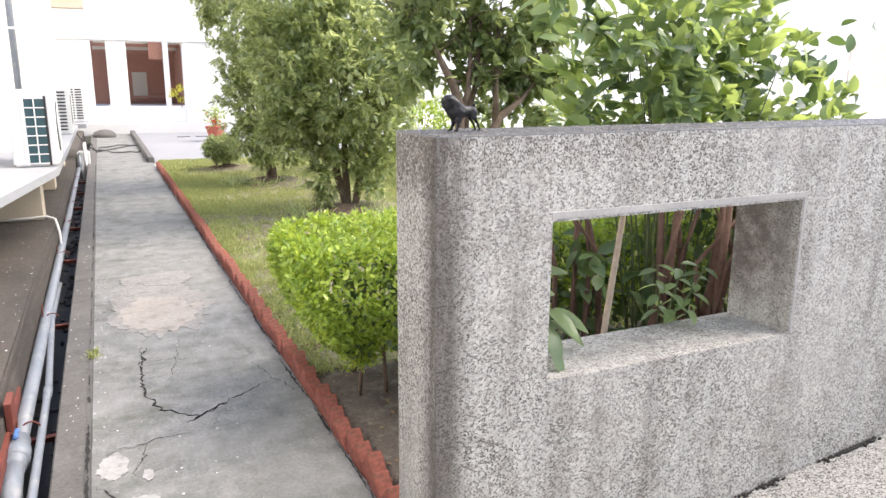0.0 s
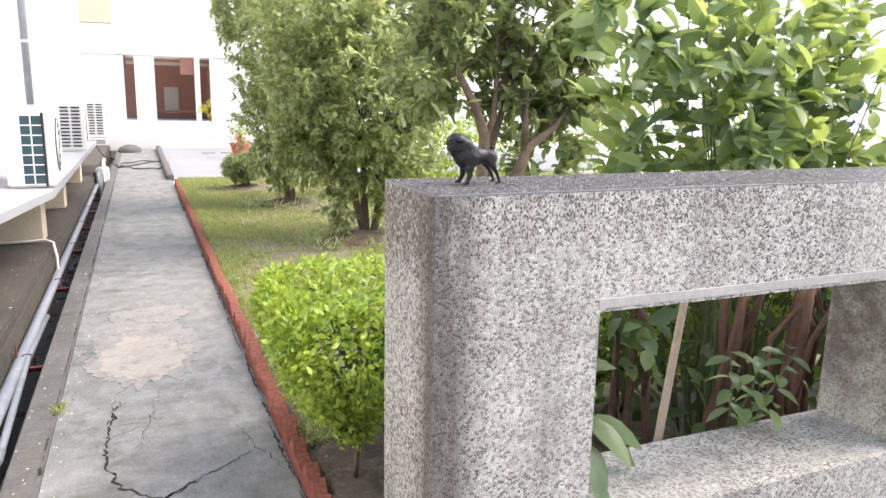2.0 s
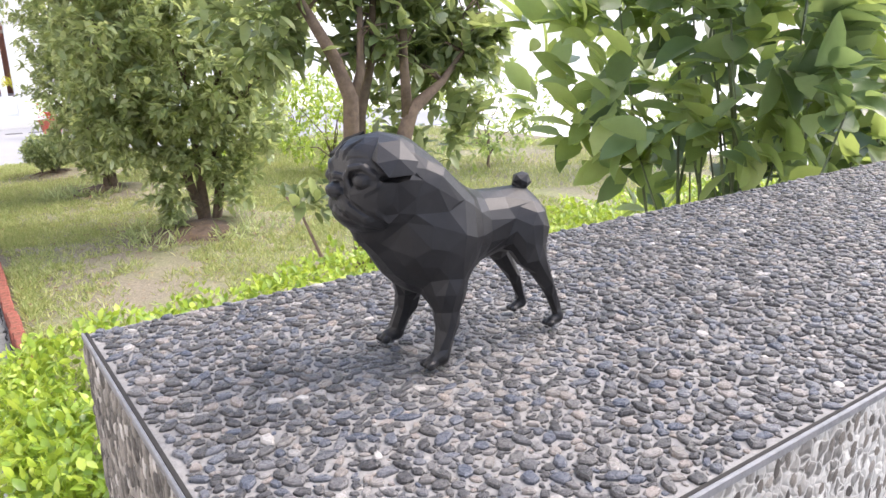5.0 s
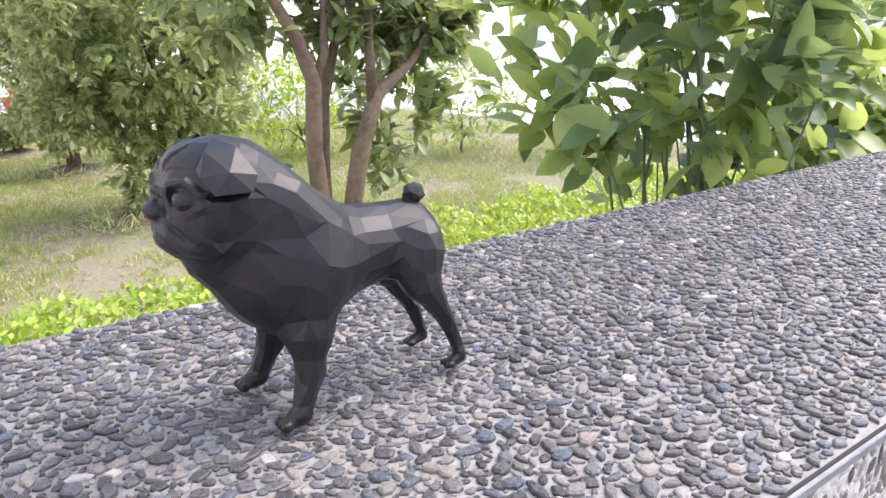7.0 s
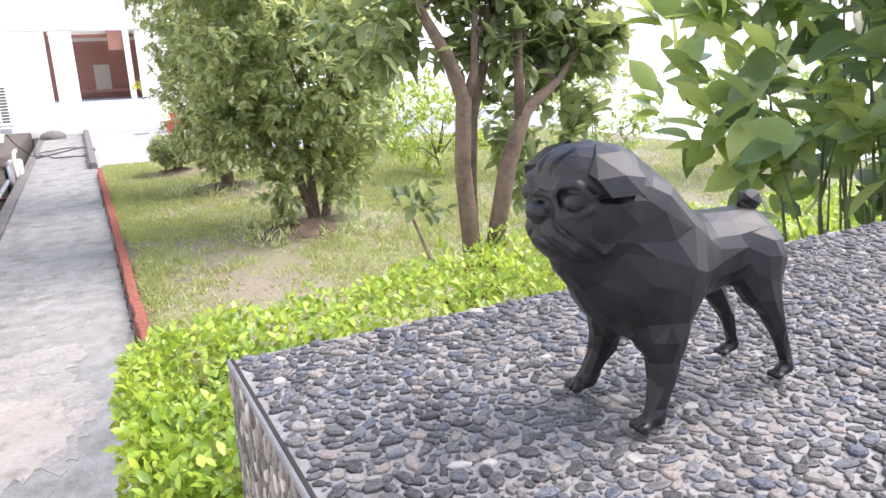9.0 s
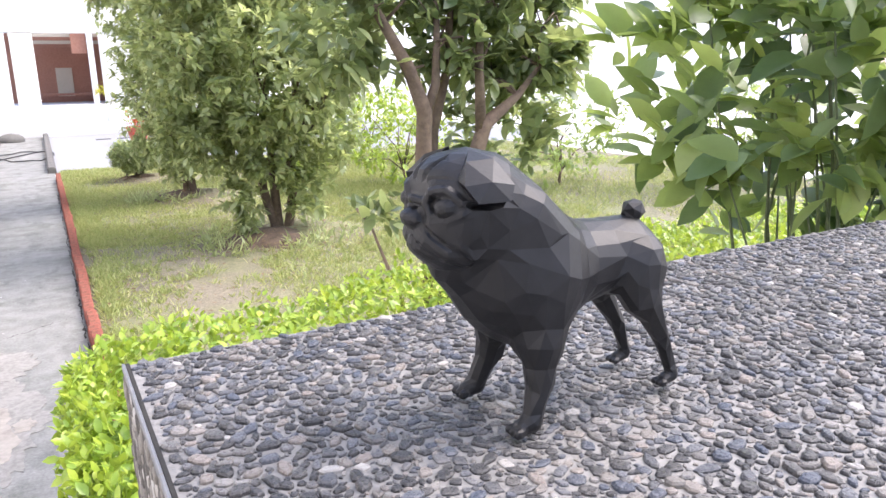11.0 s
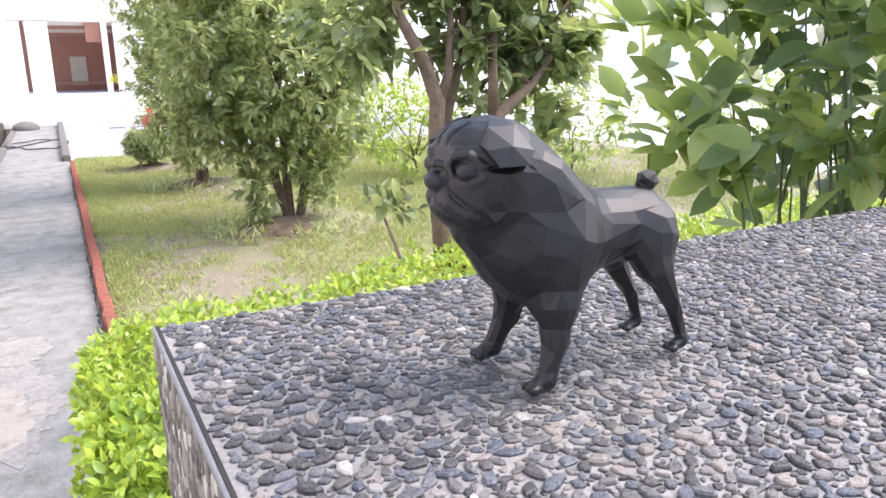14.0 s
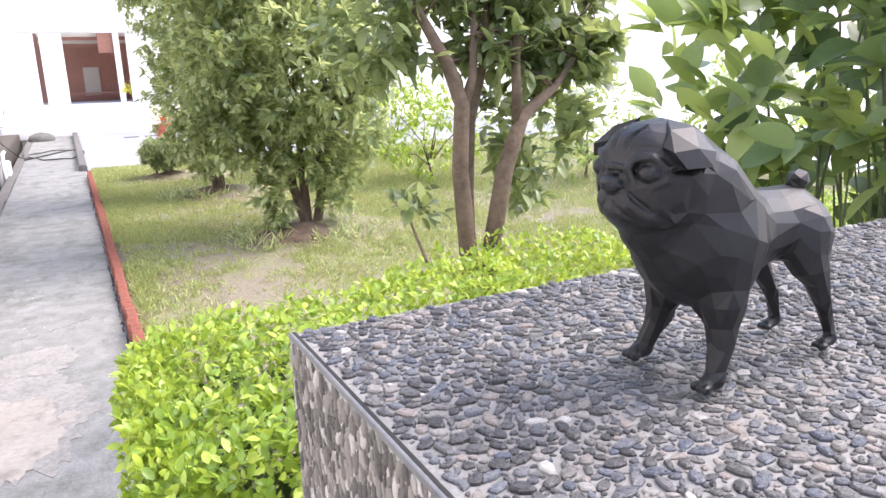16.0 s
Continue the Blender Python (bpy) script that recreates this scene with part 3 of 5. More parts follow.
crack([(0.20, 4.38), (0.19, 4.12), (0.17, 3.80), (0.19, 3.60), (0.25, 3.42), (0.34, 3.32), (0.40, 3.26), (0.48, 3.34), (0.58, 3.42), (0.66, 3.46), (0.74, 3.53), (0.80, 3.56)], 0.010, 1)
crack([(0.32, 3.22), (0.41, 3.28), (0.53, 3.38)], 0.013, 2)
crack([(0.30, 3.75), (0.38, 4.1), (0.42, 4.45)], 0.003, 3)
crack([(0.20, 4.10), (0.30, 4.12), (0.48, 4.05)], 0.003, 4)
crack([(-0.07, 4.0), (0.05, 4.06), (0.16, 4.05)], 0.003, 5)
crack([(0.17, 4.10), (0.22, 4.16), (0.19, 4.22)], 0.016, 6)
crack([(0.16, 5.65), (0.30, 5.72), (0.40, 5.62), (0.52, 5.60), (0.60, 5.45), (0.58, 5.1)], 0.0045, 7)
crack([(0.10, 6.35), (0.45, 6.45), (0.93, 6.75)], 0.004, 8)
crack([(-0.06, 3.05), (0.12, 3.08), (0.2, 3.12), (0.35, 3.1)], 0.004, 10)
crack([(0.08, 2.80), (0.14, 3.02), (0.16, 3.14)], 0.004, 11)
crack([(0.24, 4.36), (0.21, 4.26), (0.26, 4.33)], 0.006, 12)
crack([(0.05, 8.9), (0.4, 8.95), (0.95, 9.1)], 0.0035, 13)
crack([(0.75, 3.9), (0.82, 3.6), (0.92, 3.3)], 0.003, 15)
crack([(-0.04, 2.42), (0.02, 2.62), (-0.05, 2.8)], 0.009, 14)
r = random.Random(91)
for k, a in enumerate((-2.9, -2.3, -1.7, -0.9, -0.2, 0.5, 1.1, 1.8, 2.6)):
    p = [(0.33 + 0.27 * math.cos(b) + r.gauss(0, 0.02), 5.08 + 0.47 * math.sin(b) + r.gauss(0, 0.03)) for b in (a, a + 0.2, a + 0.42)]
    crack(p, r.choice((0.003, 0.005, 0.008)), 200 + k)
for k in range(16):
    x, y, a = r.uniform(-0.05, 0.85), r.uniform(2.2, 8.0), r.uniform(0, 6.28)
    ln = r.uniform(0.06, 0.22)
    crack([(x, y), (x + 0.5 * ln * math.cos(a), y + 0.5 * ln * math.sin(a) + 0.02), (x + ln * math.cos(a), y + ln * math.sin(a))], 0.0018, 300 + k)

KERB = part("kerb", skew(box(-0.250, -0.125, -4.0, 24.4, -0.45, 0.004, 0.008, 1)), M_KERB)
tagged(KERB, "long grey concrete kerb beside the open drain", "kerb", kind="structure")
part("joint_mortar", skew(box(-0.1248, -0.1052, -4.0, 24.4, -0.1, -0.001)), M_KERB, KERB, "worn mortar in the joint")
r = random.Random(52)
y = 1.2
while y < 15:
    step = r.uniform(0.08, 0.5)
    crack([(-0.117 + LEAN_X * y, y), (-0.117 + LEAN_X * (y + step * 0.5), y + step * 0.5), (-0.117 + LEAN_X * (y + step), y + step)], r.choice((0.004, 0.007, 0.009, 0.012)), int(y * 100), 0.25)
    y += step + r.choice((0.02, 0.05, 0.25))
crack([(-0.25, 2.68), (-0.19, 2.70), (-0.11, 2.69)], 0.006, 71)
crack([(-0.25, 2.98), (-0.17, 3.02), (-0.11, 3.0)], 0.006, 72)
crack([(-0.245, 3.4), (-0.17, 3.42), (-0.10, 3.41)], 0.003, 73)
DRAIN = part("drain_floor", skew(box(-0.50, -0.249, -4.0, 24.4, -0.45, -0.30)), M_DRAIN)
tagged(DRAIN, "wet black silt in the open drain", "drain", kind="structure")
PLINTH = part("plinth", skew(box(-1.30, -0.447, -4.0, 24.4, -0.45, 0.12, 0.02, 2)), M_PLINTH)
tagged(PLINTH, "dirty brown concrete plinth along the white building", "plinth", kind="structure")
slab = part("plinth_slab", skew(box(-1.28, -0.462, -4.0, 8.15, 0.122, 0.175, 0.015, 2)), M_PLINTH)
tagged(slab, "stained raised concrete slab with white paint specks", "slab", kind="structure")

# dark mossy gap between path and bricks
r = random.Random(53)
y = 1.0
while y < 12:
    step = r.uniform(0.2, 0.7)
    crack([(0.884 + LEAN_X * q + r.gauss(0, 0.006), q) for q in (y, y + step * 0.5, y + step)], r.choice((0.006, 0.010, 0.015)), int(y * 90) + 7, 0.4)
    y += step + r.choice((0.0, 0.03, 0.12))

# weeds and grit in the joint
r = np.random.default_rng(21)
weed = thing("weed", (-0.10 + LEAN_X * 4.35, 4.35, 0.0), "small green weed tuft in the kerb joint", "weed")
at = r.normal(0, 0.018, (60, 3)) * (1, 2, 0)
part("leaves", leaf_mesh("weed", at, unit(60, r) + (0, 0, 1.0), unit(60, r), 0.035, 0.012, 1), L_GRASS, weed)

# ---------------------------------------------------------------- red brick edging, each brick leaning on the next
edging = thing("brick_edging", (0, 0, 0), "row of leaning red bricks edging the lawn, chipped and mossy", "edging", kind="structure")
bm = box(-0.032, 0.032, -0.105, 0.105, -0.048, 0.048, 0.006, 1)
brick_me = bpy.data.meshes.new("brick")
bmesh.ops.recalc_face_normals(bm, faces=bm.faces[:])
bm.to_mesh(brick_me)
bm.free()
brick_me.materials.append(M_BRICK)
r = random.Random(5)
for k in range(102):
    y = 1.62 + k * 0.125
    b = new("brick", brick_me)
    b.parent = edging
    b.matrix_basis = pose(0.935 + LEAN_X * y + r.uniform(-0.008, 0.008), y, -0.004 + r.uniform(-0.012, 0.010), 38 + r.uniform(-4, 4), r.uniform(-4, 4), r.uniform(-5, 5))

# ---------------------------------------------------------------- pipes in the drain
def lx(x, y):
    return x + LEAN_X * y


pipe = thing("drain_pipe", (lx(-0.345, 3), 3, 0), "thick pale grey PVC pipe with a valve in the drain", "pipe")
o = Vector(pipe.location)
part("tube", tube([Vector((lx(-0.405, y), y, z)) - o for y, z in ((3.42, -0.05), (5, -0.05), (9, -0.05), (15.0, -0.05))], [0.036] * 4, 16), M_PVC, pipe, smooth=True)
part("socket", cylinder(Vector((lx(-0.405, 3.2), 3.2, -0.055)) - o, Vector((lx(-0.405, 3.46), 3.46, -0.05)) - o, 0.046, seg=18), M_PVC, pipe, smooth=True)
part("collar", cylinder(Vector((lx(-0.405, 3.26), 3.26, -0.055)) - o, Vector((lx(-0.405, 3.36), 3.36, -0.05)) - o, 0.056, seg=18), M_PVC, pipe, smooth=True)
part("elbow", tube([Vector(p) - o for p in ((lx(-0.405, 3.2), 3.2, -0.055), (lx(-0.405, 3.05), 3.05, -0.08), (lx(-0.40, 2.9), 2.9, -0.17), (lx(-0.40, 2.8), 2.8, -0.3))], [0.04, 0.042, 0.042, 0.04], 16), M_PVC, pipe, smooth=True)
stem = part("valve_stem", cylinder((-0.060, 0.40, -0.05), (-0.060, 0.40, 0.0), 0.012), M_PVC, pipe)
part("valve_handle", box(-0.070, -0.050, 0.36, 0.46, 0.0, 0.018, 0.005), M_BLUE, stem, "blue lever")
thin = thing("thin_pipe", (lx(-0.285, 3), 3, 0), "thin grey plastic pipe running along the drain", "pipe")
o = Vector(thin.location)
part("tube", tube([Vector(p) - o for p in ((lx(-0.315, 1.0), 1.0, -0.05), (lx(-0.318, 3.0), 3.0, -0.05), (lx(-0.322, 4.1), 4.1, -0.05), (lx(-0.37, 5.4), 5.4, -0.055), (lx(-0.372, 6.5), 6.5, -0.09))], [0.019] * 5, 12), M_PVC, thin, smooth=True)
part("socket", cylinder(Vector((lx(-0.3215, 3.95), 3.95, -0.05)) - o, Vector((lx(-0.3225, 4.07), 4.07, -0.05)) - o, 0.023), M_PVC, thin, smooth=True)
for k, y in enumerate((3.55, 5.35, 7.4, 9.1, 10.6, 12.0, 13.4)):
    st = thing("pipe_bracket", (lx(-0.345, y), y, -0.090), "red-oxide steel angle bracket across the drain", "bracket", "pipe brackets")
    part("bar", box(-0.085, 0.095, -0.018, 0.018, -0.006, 0.0, 0.001, 1), M_RUST, st)
    part("flange", box(-0.085, 0.095, 0.0145, 0.018, -0.04, -0.0065), M_RUST, st)
    part("post", box(-0.078, -0.072, -0.02, 0.02, 0.001, 0.15, 0.001, 1), M_RUST, st)
    part("clip", tube([(-0.062 + 0.042 + 0.042 * math.cos(a), 0, 0.045 + 0.042 * math.sin(a)) for a in [math.radians(20 + 20 * q) for q in range(8)]], [0.004] * 8, 5), M_RUST, st)
rail = thing("rusty_rail", (lx(-0.435, 2.6), 2.6, 0.0), "rusty red steel rail along the drain wall", "rail")
part("bar", box(-0.012, 0.012, -3.0, 1.35, -0.03, 0.03, 0.002, 1), M_RUST, rail)
part("plate", box(0.0, 0.03, 0.80, 0.95, 0.03, 0.16, 0.003, 1), M_RUST, rail)

# white service tube that arches into the drain
arch = thing("white_conduit", (lx(-0.66, 8.10), 8.10, 0.178), "white plastic conduit arching over the plinth edge", "conduit")
part("tube", tube([(-0.3, 0, 0.03), (0.0, 0, 0.035), (0.14, -0.03, 0.05), (0.215, -0.10, 0.03), (0.245, -0.2, -0.08), (0.25, -0.24, -0.22), (0.25, -0.24, -0.40)], [0.012] * 7, 8), M_WHITE, arch, smooth=True)

# silt lumps and debris lying in the drain
r = np.random.default_rng(31)
lumps = bmesh.new()
for k in range(160):
    y = r.uniform(0, 14)
    m = Matrix.Translation((lx(r.uniform(-0.43, -0.26), y), y, -0.295)) @ Matrix.Diagonal((*r.uniform(0.012, 0.045, 2), r.uniform(0.008, 0.03), 1)) @ Euler(r.uniform(0, 6, 3)).to_matrix().to_4x4()
    bmesh.ops.create_icosphere(lumps, subdivisions=1, radius=1.0, matrix=m)
tagged(part("drain_debris", lumps, M_DRAIN), "wet dark debris lying in the drain", "debris", kind="stuff")

# flecks of old white paint on plinth, kerb and path
r = random.Random(64)
verts, faces = [], []
for k in range(620):
    y = 1.5 + 8.0 * r.random() ** 1.4
    x, z = r.choice(((r.uniform(-1.0, -0.48), 0.1762 if y < 8.1 else 0.1212), (r.uniform(-1.0, -0.48), 0.1762 if y < 8.1 else 0.1212), (r.uniform(-0.235, -0.135), 0.0052), (r.uniform(-1.0, -0.48), 0.1762 if y < 8.1 else 0.1212), (r.uniform(-0.10, -0.02), 0.0012), (r.uniform(-0.09, 0.55), 0.0012)))
    size, n0, a0 = r.uniform(0.0012, 0.0055) * (1 if r.random() < 0.9 else 2.0), len(verts), r.uniform(0, 6)
    for q in range(6):
        w = size * r.uniform(0.5, 1.2)
        verts.append((x + LEAN_X * y + w * math.cos(a0 + q * 1.047), y + 1.4 * w * math.sin(a0 + q * 1.047), z))
    faces.append(tuple(range(n0, n0 + 6)))
tagged(part("paint_flecks", mesh_from("paint_flecks", verts, faces), M_SPECK), "small flecks of old white paint on the concrete", "paint flecks", kind="stuff")

# dark mulch bed under the hedge, and the brown root mounds of the trees
bm = bmesh.new()
bmesh.ops.create_grid(bm, x_segments=110, y_segments=60, size=0.5)
for v in bm.verts:
    x, y = 0.955 + (v.co.x + 0.5) * 3.4, 1.86 + (v.co.y + 0.5) * 1.75
    e = min(1.0, (x - 0.955) / 0.05, (3.61 - y) / 0.25)
    v.co = (x + LEAN_X * y, y, -0.03 + 0.07 * max(e, 0) ** 0.5 + 0.018 * noise.noise(Vector((x * 6, y * 6, 4))) + 0.012 * noise.noise(Vector((x * 26, y * 26, 8))))
tagged(part("mulch_bed", bm, M_MULCH, smooth=True), "dark brown crumbly soil bed under the hedge", "soil", kind="structure")
for k, (tx, ty, rad) in enumerate(((2.68, 8.2, 0.56), (2.42, 11.15, 0.46), (2.14, 13.2, 0.36))):
    bm = bmesh.new()
    bmesh.ops.create_grid(bm, x_segments=44, y_segments=44, size=1.0)
    for v in bm.verts:
        d = math.hypot(v.co.x, v.co.y) * (1 + 0.25 * noise.noise(Vector((v.co.x * 1.7, v.co.y * 1.7, k))))
        x, y = tx + v.co.x * rad * 1.25, ty + v.co.y * rad * 1.1
        v.co = (x, y, -0.03 + 0.155 * max(0.0, 1 - d ** 1.6) + (0.026 * noise.noise(Vector((x * 9, y * 9, 3))) + 0.012 * noise.noise(Vector((x * 30, y * 30, 5)))) * (1 if d < 1 else 0))
    tagged(part("root_mound", bm, M_MOUND, smooth=True), "low brown soil mound round the tree's foot", "soil", kind="structure")
# soil crumbs lying on the bed
r = random.Random(83)
crumb_v, crumb_f = [], []
for k in range(1400):
    x, y, size, n0 = 0.99 + 2.2 * r.random() ** 2, r.uniform(1.88, 3.5), r.uniform(0.003, 0.011), len(crumb_v)
    z = 0.036 + 0.018 * noise.noise(Vector((x * 6, y * 6, 4)))
    for dx, dy, dz in ((1, 0, 0), (0, 1, 0), (-1, 0, 0), (0, -1, 0), (0.2, 0.1, 1.0)):
        crumb_v.append((x + LEAN_X * y + dx * size * r.uniform(0.6, 1.3), y + dy * size * r.uniform(0.6, 1.3), z + dz * size * 0.9 - 0.002))
    crumb_f += [(n0 + q, n0 + (q + 1) % 4, n0 + 4) for q in range(4)]
tagged(part("soil_crumbs", mesh_from("soil_crumbs", crumb_v, crumb_f), M_MULCH), "crumbs of brown soil lying on the bed", "soil crumbs", kind="stuff")

# ---------------------------------------------------------------- garden wall with a window hole
WX0, WX1, WY0, WY1, WTOP = 0.850, 4.4, 1.568, 1.846, 1.4215
HX0, HX1, HZ0, HZ1 = 1.212, 2.222, 0.695, 1.176
bm = bmesh.new()
fx, fz = [WX0, HX0, HX1, WX1], [-0.15, HZ0, HZ1, WTOP]
grid = {}
for y in (WY0, WY1):
    for i, x in enumerate(fx):
        for j, z in enumerate(fz):
            grid[(y, i, j)] = bm.verts.new((x, y, z))
for i in range(3):
    for j in range(3):
        if (i, j) != (1, 1):
            for y in (WY0, WY1):
                bm.faces.new([grid[(y, a, b)] for a, b in ((i, j), (i + 1, j), (i + 1, j + 1), (i, j + 1))])
for a, b in ((1, 1), (2, 1)), ((2, 1), (2, 2)), ((2, 2), (1, 2)), ((1, 2), (1, 1)):
    bm.faces.new([grid[k] for k in ((WY0, *a), (WY0, *b), (WY1, *b), (WY1, *a))])
for k in range(3):
    bm.faces.new([grid[q] for q in ((WY0, 0, k), (WY0, 0, k + 1), (WY1, 0, k + 1), (WY1, 0, k))])
    bm.faces.new([grid[q] for q in ((WY0, 3, k), (WY0, 3, k + 1), (WY1, 3, k + 1), (WY1, 3, k))])
    bm.faces.new([grid[q] for q in ((WY0, k, 0), (WY0, k + 1, 0), (WY1, k + 1, 0), (WY1, k, 0))])
    bm.faces.new([grid[q] for q in ((WY0, k, 3), (WY0, k + 1, 3), (WY1, k + 1, 3), (WY1, k, 3))])
edges = [e for e in bm.edges if len(e.link_faces) == 2 and e.calc_face_angle(0) > 1.0]
bmesh.ops.bevel(bm, geom=edges, offset=0.0022, segments=1, affect="EDGES", clamp_overlap=True)
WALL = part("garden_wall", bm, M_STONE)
tagged(WALL, "grey washed-pebble garden wall with a rectangular window hole", "wall")
part("top_mortar", box(WX0 + 0.0027, WX1, WY0 + 0.0027, WY1 - 0.003, WTOP - 0.004, WTOP + 0.0020), M_MORTAR, WALL, "pale mortar bed under the top pebbles")
part("edge_strip", box(WX0 - 0.0007, WX0 + 0.0008, WY0 + 0.002, WY1 - 0.002, WTOP - 0.0005, WTOP + 0.0030, 0.0004, 1), M_ZINC, WALL, "grey zinc edge bead")
part("edge_strip", box(WX0 + 0.002, WX1, WY0 - 0.0007, WY0 + 0.0010, WTOP - 0.0005, WTOP + 0.0030, 0.0004, 1), M_ZINC, WALL, "grey zinc edge bead")
part("edge_gap", box(WX0 + 0.0010, WX0 + 0.0026, WY0 + 0.004, WY1 - 0.002, WTOP - 0.004, WTOP + 0.0026), M_CRACK, WALL, "dark gap beside the bead")
part("edge_gap", box(WX0 + 0.004, WX1, WY0 + 0.0012, WY0 + 0.0026, WTOP - 0.004, WTOP + 0.0026), M_CRACK, WALL, "dark gap beside the bead")
# smooth mortar arris round the hole, and the bead down the corner
for x0, x1, z0, z1 in ((HX0 - 0.004, HX1 + 0.02, HZ1 + 0.007, HZ1 + 0.028), (HX1 + 0.007, HX1 + 0.020, HZ0, HZ1 + 0.006)):
    part("hole_border", box(x0, x1, WY0 - 0.0022, WY0 + 0.01, z0, z1, 0.001, 1), M_EDGE, WALL, "smooth mortar border")


def scatter(w, h, pitch, seed, grow=1.0):
    """Places (u, v) and radii that keep clear of each other, dense like hand-spread pebbles."""
    r = random.Random(seed)
    cell, cells, out = pitch, {}, []
    for size, tries in ((1.35, 0.5), (1.0, 2.5), (0.75, 4.0), (0.55, 5.0), (0.38, 4.0)):
        for _ in range(int(w * h / pitch ** 2 * tries)):
            u, v, rad = r.uniform(0.002, w - 0.002), r.uniform(0.002, h - 0.002), pitch * 0.5 * size * r.uniform(0.85, 1.12)
            i, j = int(u / cell), int(v / cell)
            if all((u - a) ** 2 + (v - b) ** 2 > ((rad + c) * 0.93) ** 2 for di in (-1, 0, 1) for dj in (-1, 0, 1) for a, b, c in cells.get((i + di, j + dj), ())):
                cells.setdefault((i, j), []).append((u, v, rad))
                out.append((u, v, rad * grow))
    return out


def pebble_shape(r, rad, flat, seg=8):
    """One low rounded stone: two rings and a top, with an uneven outline."""
    a0, long, wob = r.uniform(0, 6.28), r.uniform(1.0, 1.55), [r.uniform(0.74, 1.18) for _ in range(seg)]
    pts = []
    for ring, z in ((1.0, -0.35), (0.97, 0.55), (0.74, 0.92)):
        for k in range(seg):
            a = 2 * math.pi * k / seg
            x, y = rad * ring * wob[k] * math.cos(a) * long, rad * ring * wob[k] * math.sin(a) / long ** 0.75
            pts.append((x * math.cos(a0) - y * math.sin(a0), x * math.sin(a0) + y * math.cos(a0), z * flat * rad))
    pts.append((0, 0, flat * rad))
    faces = [(q * seg + k, q * seg + (k + 1) % seg, (q + 1) * seg + (k + 1) % seg, (q + 1) * seg + k) for q in (0, 1) for k in range(seg)]
    faces += [(2 * seg + k, 2 * seg + (k + 1) % seg, 3 * seg) for k in range(seg)]
    return pts, faces


def pebble_layer(name, spots, place, seed, flat, seg=8, label="", mat=None, tall=1.0, smooth=True):
    r = random.Random(seed)
    verts, faces = [], []
    for u, v, rad in spots:
        p, q = pebble_shape(r, rad, flat * r.uniform(0.75, 1.15), seg)
        n0 = len(verts)
        verts += [place(u + x / tall ** 0.6, v + y * tall, z) for x, y, z in p]
        faces += [tuple(n0 + i for i in f) for f in q]
    ob = part(name, mesh_from(name, verts, faces, smooth), mat or M_PEBBLE, WALL, label)
    ob["kind"] = "stuff"
    return ob


TOPZ = WTOP + 0.0020
spots = scatter(1.05, WY1 - WY0 - 0.0065, 0.0046, 3, 0.99)
mine, rest = [], []
for s in spots:
    (mine if 0.07 < s[0] < 0.205 and 0.08 < s[1] < 0.19 and len(mine) < 300 else rest).append(s)
pebble_layer("pebble_layer", rest, lambda u, v, z: (WX0 + 0.0035 + u, WY0 + 0.0035 + v, TOPZ + z), 5, 0.62, 8, "packed dark river pebbles", None, 1.0, False)
pebble_layer("pebble_layer", scatter(2.3, WY1 - WY0 - 0.0065, 0.0062, 4, 1.06), lambda u, v, z: (WX0 + 1.057 + u, WY0 + 0.005 + v, TOPZ + z), 6, 0.40, 6, "packed dark river pebbles")
r = random.Random(77)
shapes = []
for k in range(14):
    p, q = pebble_shape(r, 1.0, 0.4)
    me = mesh_from("pebble", p, q)
    me.materials.append(M_PEBBLE)
    shapes.append(me)
for u, v, rad in mine:
    b = new("pebble", r.choice(shapes))
    b.parent = WALL
    b.matrix_basis = Matrix.Translation((WX0 + 0.0035 + u, WY0 + 0.0035 + v, TOPZ)) @ Matrix.Rotation(r.uniform(0, 6.28), 4, "Z") @ Matrix.Diagonal((rad, rad, rad * r.uniform(0.8, 1.15), 1))

# exposed stones of the end face and of the front beside the top edge
r = random.Random(41)
end = [s for s in scatter(WY1 - WY0 - 0.004, 0.18, 0.0040, 8, 1.20) if r.random() < 1.0 - (s[1] / 0.18) ** 3]
pebble_layer("pebble_layer", end, lambda u, v, z: (WX0 + 0.0002 - z, WY0 + 0.002 + u, WTOP - 0.0005 - v), 9, 0.45, 6, "small brown stones standing out of the end face", M_FACE, 1.45)
lower = [s for s in scatter(WY1 - WY0 - 0.012, 0.30, 0.0044, 12, 1.05) if 0.1 * r.random() < s[1] and r.random() < 1.1 - (s[1] / 0.30) ** 2]
pebble_layer("pebble_layer", lower, lambda u, v, z: (WX0 + 0.0006 - z, WY0 + 0.006 + u, WTOP - 0.08 - v), 13, 0.24, 6, "small stones standing out of the end face", M_FACE, 1.3)
front = [s for s in scatter(1.0, 0.11, 0.0038, 10, 1.22) if r.random() < 1.15 - (s[1] / 0.11) ** 1.5 and r.random() < 1.1 - (s[0] / 1.0) ** 4]
front = [s for s in front if s[0] < HX0 - WX0 - 0.045 or s[1] < WTOP - HZ1 - 0.05]
pebble_layer("pebble_layer", front, lambda u, v, z: (WX0 + 0.007 + u, WY0 + 0.0006 - z, WTOP - 0.0015 - v), 11, 0.24, 6, "small stones standing out of the front face", M_FRONT, 1.25)

